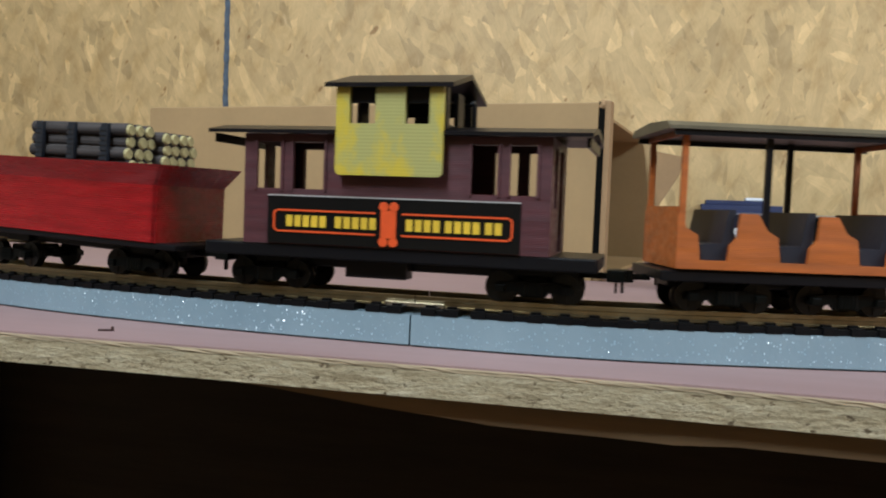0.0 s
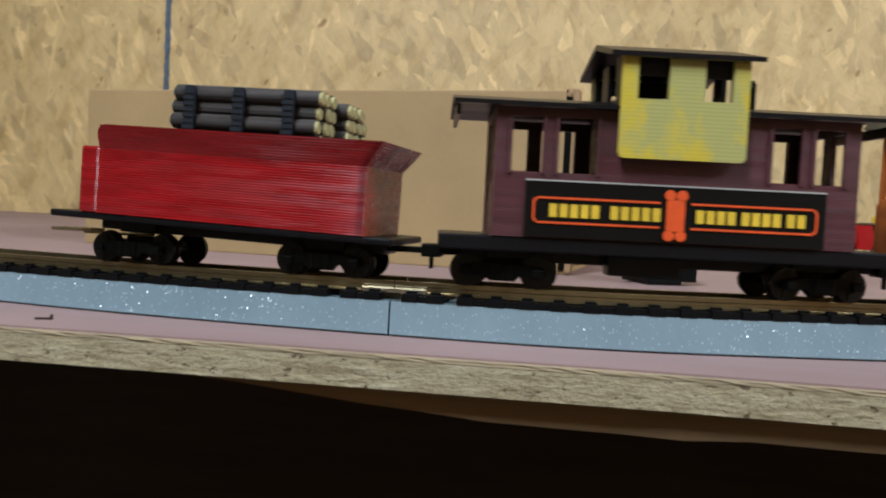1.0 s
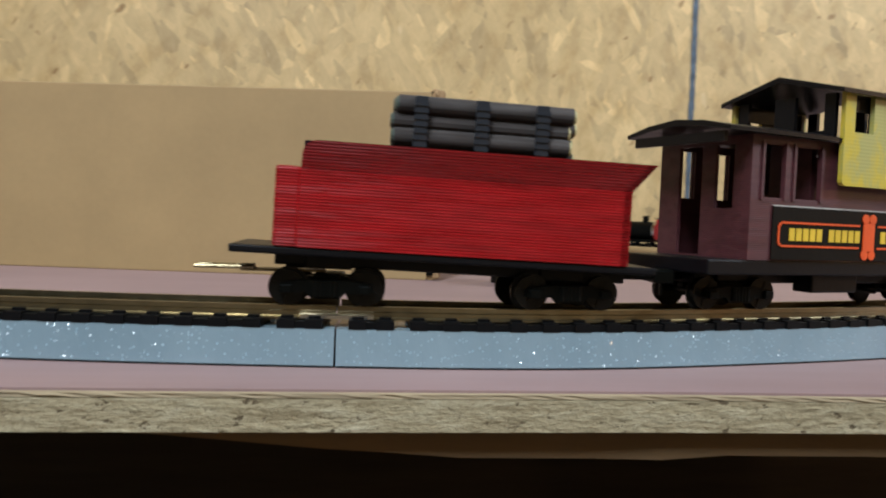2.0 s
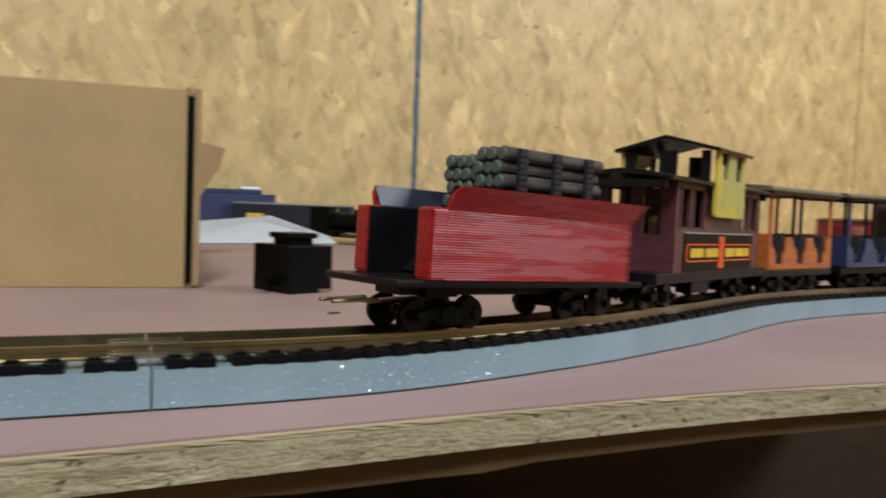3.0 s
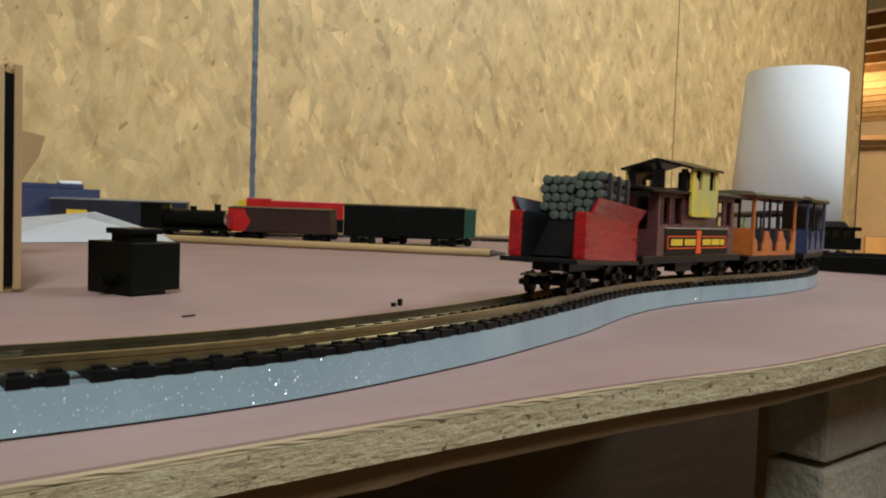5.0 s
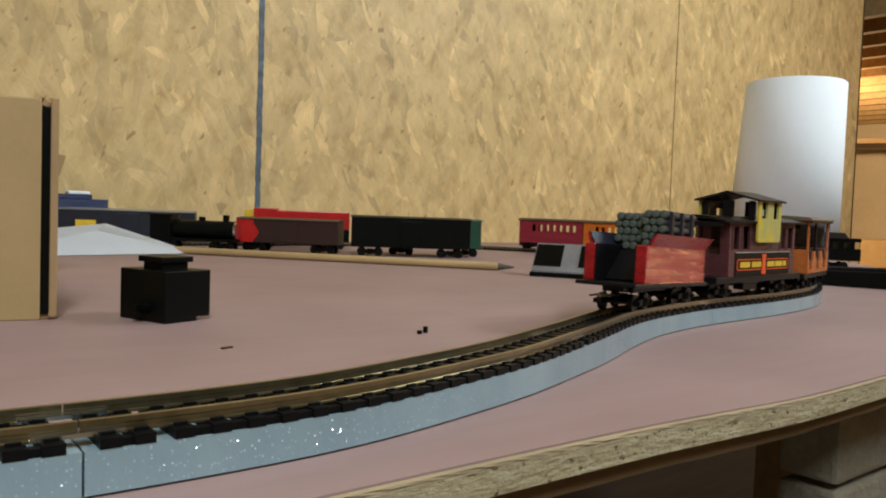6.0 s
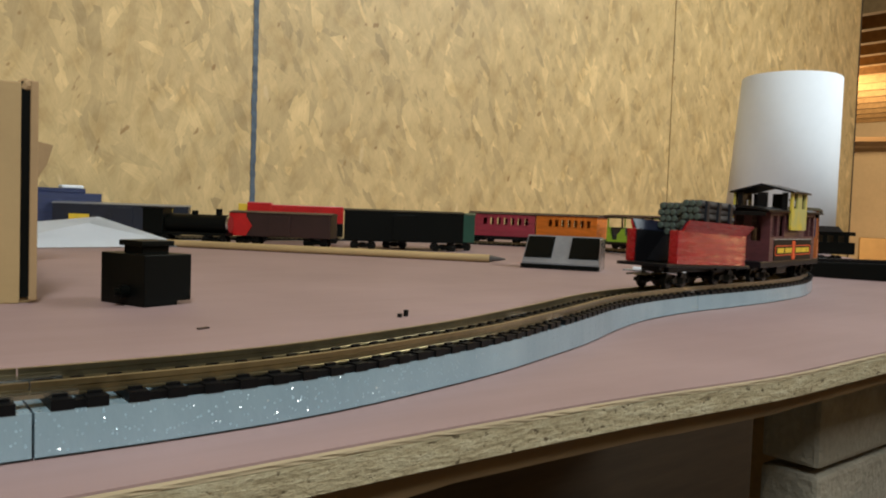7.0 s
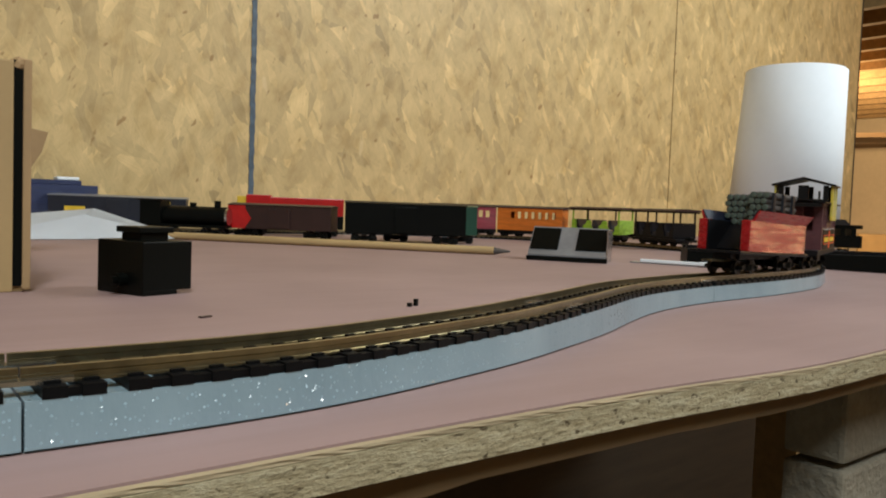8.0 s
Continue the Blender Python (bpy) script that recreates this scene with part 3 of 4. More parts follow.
def truck(car, x, spin=False):
    tk = part("truck", boxes((-0.004, 0.004, -0.008, 0.008, 0.0040, 0.0085), (-0.0125, 0.0125, -0.0015, 0.0015, 0.0055, 0.0075), bevel=0.0005), M["black"], car)
    tk.matrix_basis = pose(x, 0, 0)
    for sy in (-1, 1):
        bm = prism([(-0.0128, 0.0040), (-0.0122, 0.0062), (-0.0060, 0.0072), (0.0060, 0.0072), (0.0122, 0.0062), (0.0128, 0.0040), (0.0100, 0.0032),
                    (0.0055, 0.0040), (0.0038, 0.0022), (-0.0038, 0.0022), (-0.0055, 0.0040), (-0.0100, 0.0032)], sy * 0.0108, sy * 0.0128, "y")
        for k in (-2, -1, 0, 1, 2):
            add_cyl(bm, 0.0009, 0.0042, Matrix.Translation((k * 0.0012, sy * 0.0128, 0.0050)), 6)
        for k in (-1, 1):
            add_box(bm, k * 0.0105 - 0.0016, k * 0.0105 + 0.0016, sy * 0.0132 - 0.0006, sy * 0.0132 + 0.0006, 0.0036, 0.0060, 0.0004)
        part("side_frame", bm, M["black"], tk)
    for k in (-1, 1):
        bm = bmesh.new()
        turn = Matrix.Rotation(radians(90), 4, "X")
        for sy in (-1, 1):
            add_cyl(bm, WHEEL_R, 0.0024, Matrix.Translation((0, sy * 0.0089, 0)) @ turn, 24)
            add_cyl(bm, WHEEL_R + 0.0007, 0.0006, Matrix.Translation((0, sy * 0.0077, 0)) @ turn, 24)
            add_cyl(bm, WHEEL_R * 0.35, 0.0030, Matrix.Translation((0, sy * 0.0093, 0)) @ turn, 10)
            for q in range(4):
                add_box(bm, -0.0004, 0.0004, sy * 0.0102 - 0.0002, sy * 0.0102 + 0.0002, 0.0012, 0.0040)
                bmesh.ops.rotate(bm, verts=bm.verts[-8:], cent=(0, 0, 0), matrix=Matrix.Rotation(radians(90 * q), 3, "Y"))
        add_cyl(bm, 0.0011, 0.017, turn, 8)
        w = part("wheelset", bm, M["wheel"], tk)
        w.matrix_basis = pose(k * 0.0105, 0, WHEEL_R)
        if spin:
            SPIN.append((w, k * 0.0105))
    return tk


def coupler(car, x0, x1, z=0.0095):
    bm = boxes((min(x0, x1), max(x0, x1), -0.0012, 0.0012, z - 0.001, z + 0.001), bevel=0.0003)
    e = x1
    add_box(bm, e - 0.003, e + 0.003, -0.0032, 0.0032, z - 0.0018, z + 0.0022, 0.0005)
    add_box(bm, e - 0.0004, e + 0.0004, -0.0010, 0.0000, z - 0.0055, z - 0.0018)
    return part("coupler", bm, M["black"], car)


CARS = []


def car(name, label, category, ahead, truck_at, length, spin=False, size=1.0):
    c = empty(name, label, category)
    c.scale = (size, size, size)
    tr = [truck(c, -truck_at, spin), truck(c, truck_at, spin)]
    CARS.append((c, ahead, truck_at, tr, size))
    return c


def build_tender():
    c = car("tender_wagon", "glossy red tender wagon with black deck and stacked logs", "train wagon", 0.0, 0.0330, 0.113, True)
    fixed = set(c.children)
    z0 = 0.0138
    xr, xf = -0.0480, 0.0482
    part("deck", boxes((-0.0590, 0.0570, -0.0180, 0.0180, z0 - 0.0022, z0), (-0.048, 0.052, -0.0065, 0.0065, z0 - 0.0056, z0 - 0.0021), bevel=0.0006), M["frame"], c, "thin black deck plate")
    for x in (-0.0330, 0.0330):
        part("bolster", boxes((x - 0.0065, x + 0.0065, -0.0085, 0.0085, 0.0078, z0 - 0.002), bevel=0.0005), M["frame"], c)
    out, inn = 0.0184, 0.0122
    for sy in (-1, 1):
        prof = [(inn, z0), (out, z0), (out, z0 + 0.0205), (out + 0.0032, z0 + 0.0280), (out + 0.0020, z0 + 0.0280), (out - 0.0016, z0 + 0.0205), (inn, z0 + 0.0205)]
        bm = prism([(sy * u, v) for u, v in prof], xr + 0.0065, xf)
        for v in bm.verts:
            if v.co.z > z0 + 0.026:
                v.co.x += 0.0055 if v.co.x > 0 else 0.0005
        back = [e for e in bm.edges if all(v.co.x < 0 and v.co.z > z0 + 0.026 for v in e.verts)]
        bmesh.ops.bevel(bm, geom=back, offset=0.0035, segments=4, affect="EDGES", profile=0.5)
        part("side_tank", bm, M["red"], c)
        part("tank_corner", boxes((xr, xr + 0.0068, min(sy * inn, sy * 0.0187), max(sy * inn, sy * 0.0187), z0, z0 + 0.0212), bevel=0.0010), M["red"], c)
        part("inner_panel", boxes((xr + 0.0004, xf - 0.002, *sorted((sy * (inn - 0.0008), sy * (inn - 0.0001))), z0, z0 + 0.0208)), M["frame"], c, "black inner face")
        bm = prism([(sy * (inn - 0.0008), z0 + 0.0207), (sy * 0.0163, z0 + 0.0208), (sy * 0.0199, z0 + 0.0279), (sy * 0.0193, z0 + 0.0279), (sy * 0.0157, z0 + 0.0214), (sy * (inn - 0.0008), z0 + 0.0213)], xr + 0.0072, xf - 0.001)
        part("inner_lining", bm, M["inner"], c, "dark blue-black inside of the coping")
    bm = prism([(-0.0184, z0), (0.0184, z0), (0.0184, z0 + 0.0205), (0.0216, z0 + 0.0280), (-0.0216, z0 + 0.0280), (-0.0184, z0 + 0.0205)], xf - 0.0020, xf + 0.0002)
    for v in bm.verts:
        if v.co.z > z0 + 0.026:
            v.co.x += 0.0055
    part("end_plate", bm, M["red"], c)
    bm = prism([(-0.034, z0 + 0.001), (xf - 0.002, z0 + 0.001), (xf - 0.002, z0 + 0.022), (-0.012, z0 + 0.020)], -inn + 0.0009, inn - 0.0009, "y")
    part("bunker_floor", bm, M["frame"], c)
    bm = boxes((-0.066, -0.0570, -0.0012, 0.0012, 0.0093, 0.0103))
    add_cyl(bm, 0.0006, 0.016, pose(-0.062, 0.003, 0.0098, 0, 90, 0), 8)
    add_cyl(bm, 0.0006, 0.016, pose(-0.062, -0.003, 0.0098, 0, 90, 0), 8)
    add_box(bm, -0.0575, -0.034, -0.0032, 0.0032, 0.0086, 0.0094, 0.0003)
    part("drawbar", bm, M["brass"], c, "brass wire drawbar")
    # logs: a taller bundle on the near side, a lower one behind it
    r = 0.0025
    rng = random.Random(3)
    log_me = end_me = None
    stack = part("log_bundle", boxes((-0.013, 0.030, -0.0118, 0.0118, z0 + 0.0215, z0 + 0.0300)), M["bark"], c, "stack of dark round logs with grey-green ends")
    for row in range(5):
        for col in range(7):
            if row == 0 and col in (0, 6):
                continue
            y = (col - 3.0) * 2 * r * 0.93 + (0.25 * r if row % 2 else -0.25 * r)
            low = col > 2
            z = z0 + 0.0200 + r + row * r * 1.74 + (-0.0018 if low else 0.0)
            x = 0.0065 + rng.uniform(-0.0008, 0.0008) + (0.004 if low else 0.0)
            if log_me is None:
                bm = bmesh.new()
                add_cyl(bm, r, 0.0480, pose(0, 0, 0, 0, 90, 0), 14)
                log_me = part("log", bm, M["bark"], stack)
                bm = bmesh.new()
                add_cyl(bm, r * 0.95, 0.0010, pose(0, 0, 0, 0, 90, 0), 12, r * 0.7)
                end_me = part("log_end", bm, M["logend"], stack)
                lo, e0 = log_me, end_me
                front = end_me.data.copy()
                front.materials[0] = M["logface"]
            else:
                lo, e0 = new("log", log_me.data), new("log_end", end_me.data)
                lo.parent = e0.parent = stack
            lo.matrix_basis = pose(x, y, z, rng.uniform(0, 360))
            e0.matrix_basis = pose(x - 0.0243, y, z, 0, 180, 0)
            e1 = new("log_end", front)
            e1.parent = stack
            e1.matrix_basis = pose(x + 0.0243, y, z)
    rib = None
    for x in (-0.0110, 0.0055, 0.0220):
        bm = boxes((x - 0.0017, x + 0.0017, -0.0184, -0.0168, z0 + 0.0275, z0 + 0.0205 + 8.6 * r), bevel=0.0003)
        strap = part("strap", bm, M["strap"], c, "ribbed upright strap beside the logs")
        for k in range(7):
            if rib is None:
                ob = rib = part("rib", boxes((-0.0019, 0.0019, -0.0187, -0.0182, -0.0005, 0.0005)), M["strap"], strap)
            else:
                ob = new("rib", rib.data)
                ob.parent = strap
            ob.matrix_basis = pose(x, 0, z0 + 0.0290 + k * 0.0018)
    tilt = pose(0.033, 0, 0.0116) @ pose(0, 0, 0, 0, 1.9, 0) @ pose(-0.033, 0, -0.0116)
    for o in c.children:
        if o not in fixed and o.name.split(".")[0] != "drawbar":
            o.matrix_basis = tilt @ o.matrix_basis
    coupler(c, 0.048, 0.0655)
    return c


def build_caboose():
    c = car("caboose", "dark maroon caboose with yellow cupola and black roofs", "train wagon", 0.1341, 0.0460, 0.135, True)
    z0, hw, hl, top = 0.0157, 0.0192, 0.0522, 0.0525
    part("deck", boxes((-0.0670, 0.0670, -0.0188, 0.0188, z0 - 0.0045, z0), (-0.060, 0.060, -0.007, 0.007, z0 - 0.0080, z0 - 0.0044), bevel=0.0006), M["frame"], c, "black underframe")
    part("battery_box", boxes((-0.0170, 0.0046, -0.0135, -0.006, z0 - 0.0105, z0 - 0.0044), bevel=0.0006), M["frame"], c)
    for x in (-0.0460, 0.0460):
        part("bolster", boxes((x - 0.0065, x + 0.0065, -0.0085, 0.0085, 0.0084, z0 - 0.0042), bevel=0.0005), M["frame"], c)
    zw0, zw1 = z0 + 0.0186, z0 + 0.0342
    holes = [(-0.0477, -0.0385, zw0, zw1), (-0.0345, -0.0229, zw0, zw1), (0.0265, 0.0354, zw0, zw1), (0.0389, 0.0478, zw0, zw1)]
    for sy in (-1, 1):
        y0, y1 = sorted((sy * hw, sy * (hw - 0.0014)))
        part("side_wall", wall_with_holes(-hl, hl, z0, top, y0, y1, holes), M["maroon"], c)
        for h in holes:
            part("window_frame", boxes((h[0] - 0.0007, h[0] + 0.0003, sy * hw - 0.0005, sy * hw + 0.0005, zw0 - 0.0007, zw1 + 0.0007),
                                       (h[1] - 0.0003, h[1] + 0.0007, sy * hw - 0.0005, sy * hw + 0.0005, zw0 - 0.0007, zw1 + 0.0007)), M["maroon"], c)
    for sx in (-1, 1):
        bm = wall_with_holes(-hw + 0.0014, hw - 0.0014, z0, top, sx * hl - 0.0007 - sx * 0.0007, sx * hl + 0.0007 - sx * 0.0007, [(-0.0125, -0.0050, z0 + 0.015, zw1), (0.0005, 0.0105, z0 + 0.0005, zw1)])
        bmesh.ops.rotate(bm, verts=bm.verts[:], cent=(0, 0, 0), matrix=Matrix.Rotation(radians(90), 3, "Z"))
        for v in bm.verts:
            v.co.x = -v.co.x
        part("end_wall", bm, M["maroon"], c)
    for x in (-0.020, 0.020):
        part("partition", boxes((x - 0.001, x + 0.001, -0.014, 0.002, z0, top)), M["maroon"], c)
    arch = [(-0.0222, top), (-0.0222, top + 0.0012), (-0.012, top + 0.0034), (0, top + 0.0045), (0.012, top + 0.0034), (0.0222, top + 0.0012), (0.0222, top),
            (0.011, top + 0.0018), (0, top + 0.0026), (-0.011, top + 0.0018)]
    part("roof", prism(arch, -0.0645, 0.0645), M["roof"], c, "glossy black arched roof")
    for sx in (-1, 1):
        bm = boxes((sx * 0.0630 - 0.0006, sx * 0.0630 + 0.0006, -0.0192, 0.0192, top - 0.0030, top))
        part("roof_beam", bm, M["roof"], c)
    # cupola
    cx0, cx1, ct = -0.0180, 0.0180, 0.0680
    cz = ct - 0.0288
    for sy in (-1, 1):
        y = sy * 0.0228
        y0, y1 = sorted((y, y - sy * 0.0016))
        hz0, hz1 = ct - 0.0122, ct - 0.0004
        openings = [(cx0 + 0.0046, cx0 + 0.0134, hz0, hz1), (cx1 - 0.0126, cx1 - 0.0046, hz0, hz1)]
        bm = wall_with_holes(cx0, cx1, cz, ct, y0, y1, openings)
        foot = [e for e in bm.edges if abs(e.verts[0].co.x - e.verts[1].co.x) < 1e-6 and abs(e.verts[0].co.z - e.verts[1].co.z) < 1e-6 and e.verts[0].co.z < cz + 1e-5 and abs(e.verts[0].co.x) > 0.0175]
        bmesh.ops.bevel(bm, geom=foot, offset=0.0016, segments=3, affect="EDGES", profile=0.5)
        part("cupola_side", bm, M["yellow"], c, "patchy yellow cupola side hanging over the roof edge and wall")
        # interior shade is put in as a black sheet and strip behind the openings
        ya, yb = sorted((y - sy * 0.0017, y - sy * 0.0021))
        part("cupola_shade_sheet", wall_with_holes(cx0 + 0.0015, cx1 - 0.0015, top + 0.003, ct - 0.0005, ya, yb, [(a + 0.0002, b - 0.0002, za, zb - 0.0006) for a, b, za, zb in openings]), M["frame"], c, "black sheet standing in for the shade inside the cupola")
        part("cupola_shade_strip", boxes((cx0 + 0.0036, cx1 - 0.0036, *sorted((y - sy * 0.0022, y - sy * 0.0028)), ct - 0.0055, ct - 0.0003)), M["frame"], c, "black strip standing in for the shade under the cupola roof")
    for x in (cx0, cx1 - 0.0014):
        bm = boxes((x, x + 0.0014, -hw, hw, top + 0.002, ct - 0.0115), (x, x + 0.0014, -hw, -hw + 0.004, ct - 0.0115, ct), (x, x + 0.0014, hw - 0.004, hw, ct - 0.0115, ct), (x, x + 0.0014, -0.004, 0.004, ct - 0.0115, ct))
        part("cupola_end", bm, M["frame"], c, "black cupola end")
    gable = [(-0.0246, ct - 0.0008), (-0.0246, ct + 0.0006), (0, ct + 0.0068), (0.0246, ct + 0.0006), (0.0246, ct - 0.0008), (0, ct + 0.0050)]
    part("cupola_roof", prism(gable, -0.0215, 0.0215), M["roof"], c, "black pitched cupola roof")
    pipe = bmesh.new()
    add_cyl(pipe, 0.0009, 0.0085, pose(0.0245, -0.008, top + 0.0070), 10)
    add_cyl(pipe, 0.0009, 0.0030, pose(0.0233, -0.008, top + 0.0112, 0, 70, 0), 10)
    part("stove_pipe", pipe, M["frame"], c, "thin bent black pipe")
    # name board: plain blocks stand for the lettering
    for sy in (-1, 1):
        def panel(x0, x1, za, zb, lift, mat, nm, lab=""):
            ya, yb = sorted((sy * hw, sy * (hw + lift)))
            part(nm, boxes((x0, x1, ya, yb, za, zb)), mat, board, lab)
        bz0, bz1 = z0 + 0.0003, z0 + 0.0163
        ya, yb = sorted((sy * (hw + 0.00005), sy * (hw + 0.0005)))
        board = part("name_board", boxes((-0.0430, 0.0430, ya, yb, bz0, bz1)), M["signblack"], c, "black name board with orange border")
        panel(-0.0430, 0.0430, bz1 - 0.0002, bz1 + 0.0002, 0.0006, M["paperedge"], "paper_edge")
        za, zb = bz0 + 0.0041, bz0 + 0.0111
        for z in (za, zb):
            panel(-0.0395, -0.0045, z - 0.0003, z + 0.0003, 0.0008, M["orangeprint"], "border_line")
            panel(0.0045, 0.0395, z - 0.0003, z + 0.0003, 0.0008, M["orangeprint"], "border_line")
        for x in (-0.0405, 0.0405):
            panel(x - 0.0003, x + 0.0003, za + 0.0008, zb - 0.0008, 0.0008, M["orangeprint"], "border_line")
            for z in (za + 0.0005, zb - 0.0005):
                q = 0.5 * (1 if x > 0 else -1)
                panel(x - 0.0004 - q * 0.001, x + 0.0004 - q * 0.001, z - 0.0004, z + 0.0004, 0.0008, M["orangeprint"], "border_line")
        letters = [(-0.0360, 5), (-0.0185, 5), (0.0060, 4), (0.0190, 4), (0.0320, 2)]
        for x0, n in letters:
            for k in range(n):
                x = x0 + k * 0.0030
                if not -0.0400 < x < 0.0385:
                    continue
                x = x if sy < 0 else -x - 0.0022
                panel(x, x + 0.0022, za + 0.0016, zb - 0.0016, 0.0008, M["gold"], "letter_block")
        panel(-0.0026, 0.0026, za - 0.0010, zb + 0.0010, 0.0009, M["orangeprint"], "emblem", "orange ornament in the middle of the board")
        for dz in (za - 0.0022, zb + 0.0022):
            for dx in (-0.0017, 0.0017):
                bm = bmesh.new()
                add_cyl(bm, 0.0016, 0.0009, pose(dx, sy * (hw + 0.00045), dz, 90), 12)
                part("emblem_lobe", bm, M["orangeprint"], board)
    coupler(c, -0.060, -0.0690)
    coupler(c, 0.060, 0.0720)
    return c


def open_coach(name, label, ahead, paint, floor_mat, roof_mat, benches=3, spin=False, rt=0.0560, z0=0.0138, size=1.0):
    """Open-sided bench coach with posts and a flat canopy."""
    c = car(name, label, "train wagon", ahead, 0.0190, 0.085, spin, size)
    hw, hl = 0.0172, 0.0375
    part("deck", boxes((-0.0415, 0.0415, -0.0162, 0.0162, z0 - 0.0040, z0 - 0.0006), (-0.036, 0.036, -0.006, 0.006, z0 - 0.0065, z0 - 0.0038), bevel=0.0005), M["frame"], c)
    for x in (-0.019, 0.019):
        part("bolster", boxes((x - 0.005, x + 0.005, -0.0075, 0.0075, 0.0084, z0 - 0.0036), bevel=0.0005), M["frame"], c)
    for sy in (-1, 1):
        y0, y1 = sorted((sy * hw, sy * (hw - 0.0014)))
        prof = [(-hl, z0), (hl, z0)]
        step = 2 * hl / benches
        x = hl
        for k in range(benches):
            b = x - step
            prof += [(x, z0 + 0.0175), (x - step * 0.22, z0 + 0.0175), (x - step * 0.25, z0 + 0.0100), (x - step * 0.34, z0 + 0.0075), (x - step * 0.36, z0 + 0.0028), (b + step * 0.30, z0 + 0.0028),
                     (b + step * 0.26, z0 + 0.0105), (b + step * 0.12, z0 + 0.0125)]
            x = b
        prof += [(-hl, z0 + 0.0175)]
        part("side_panel", prism(prof, y0, y1, "y"), paint, c)
        for px in (-hl + 0.0015, -0.010, hl - 0.0015) if sy < 0 else (-hl + 0.0015, hl - 0.0015, 0.012):
            ya, yb = sorted((sy * (hw - 0.0002), sy * (hw - 0.0016)))
            part("post", boxes((px - 0.0009, px + 0.0009, ya, yb, z0 + 0.002, rt)), floor_mat if abs(px) < 0.03 else paint, c)
    for sx in (-1, 1):
        part("end_panel", boxes((min(sx * hl, sx * (hl - 0.0014)), max(sx * hl, sx * (hl - 0.0014)), -hw + 0.0015, hw - 0.0015, z0, z0 + 0.0190)), paint, c)
        part("roof_beam", boxes((min(sx * hl, sx * (hl - 0.0012)), max(sx * hl, sx * (hl - 0.0012)), -hw, hw, rt - 0.0016, rt)), paint, c)
    for k in range(benches):
        x = -hl + (k + 0.5) * 2 * hl / benches
        prof = [(x - 0.0075, z0 + 0.0005), (x - 0.0075, z0 + 0.0075), (x + 0.002, z0 + 0.0080), (x + 0.0040, z0 + 0.0185), (x + 0.0062, z0 + 0.0185), (x + 0.0050, z0 + 0.0005)]
        part("bench", prism(prof, -hw + 0.0018, hw - 0.0018, "y"), M["seat"], c, "dark bench seat")
    part("floor", boxes((-hl + 0.0015, hl - 0.0015, -hw + 0.0016, hw - 0.0016, z0 - 0.0005, z0 + 0.0004)), floor_mat, c)
    prof = [(-0.0200, rt), (-0.0200, rt + 0.0010), (-0.0177, rt + 0.0024), (0, rt + 0.0034), (0.0177, rt + 0.0024), (0.0200, rt + 0.0010), (0.0200, rt)]
    part("canopy", prism(prof, -0.0425, 0.0425), roof_mat, c, "flat canopy roof with a rounded edge")
    for sy in (-1, 1):
        part("fascia", boxes((-0.0405, 0.0405, *sorted((sy * 0.0186, sy * 0.0194)), rt - 0.0018, rt - 0.0001)), M["frame"], c, "dark board under the canopy edge")
    coupler(c, -0.040, -0.049)
    coupler(c, 0.040, 0.049)
    return c


def closed_coach(name, label, ahead, paint, roof_mat, size=1.0):
    c = car(name, label, "train wagon", ahead, 0.0300, 0.098, False, size)
    z0, hw, hl, top = 0.0090, 0.0150, 0.0475, 0.0400
    part("deck", boxes((-0.048, 0.048, -0.013, 0.013, z0 - 0.005, z0), bevel=0.0005), M["frame"], c)
    holes = [(-0.038 + 0.0100 * k, -0.038 + 0.0100 * k + 0.0055, z0 + 0.0165, top - 0.005) for k in range(7)]
    for sy in (-1, 1):
        y0, y1 = sorted((sy * hw, sy * (hw - 0.0014)))
        part("side_wall", wall_with_holes(-hl, hl, z0, top, y0, y1, holes), paint, c)
    for sx in (-1, 1):
        part("end_wall", boxes((min(sx * hl, sx * (hl - 0.0014)), max(sx * hl, sx * (hl - 0.0014)), -hw + 0.0014, hw - 0.0014, z0, top)), paint, c)
    prof = [(-0.0165, top), (-0.0165, top + 0.001), (-0.009, top + 0.0036), (0.009, top + 0.0036), (0.0165, top + 0.001), (0.0165, top)]
    part("roof", prism(prof, -0.0495, 0.0495), roof_mat, c)
    return c


def box_wagon(name, label, ahead, size=1.0):
    c = car(name, label, "train wagon", ahead, 0.0210, 0.075, False, size)
    z0 = 0.0138
    part("deck", boxes((-0.036, 0.036, -0.013, 0.013, z0 - 0.004, z0), bevel=0.0005), M["frame"], c)
    bm = boxes((-0.0345, 0.0345, -0.0155, 0.0155, z0, 0.0530), bevel=0.0008)
    part("body", bm, M["greycar"], c)
    rib = None
    for k in range(9):
        for sy in (-1, 1):
            if rib is None:
                ob = rib = part("rib", boxes((-0.0006, 0.0006, -0.0007, 0.0007, z0 + 0.001, 0.0520)), M["greycar"], c)
            else:
                ob = new("rib", rib.data)
                ob.parent = c
            ob.matrix_basis = pose(-0.0325 + k * 0.0081, sy * 0.0157, 0)
    part("roof", boxes((-0.0355, 0.0355, -0.0165, 0.0165, 0.0530, 0.0548), bevel=0.0007), M["roof"], c)
    return c


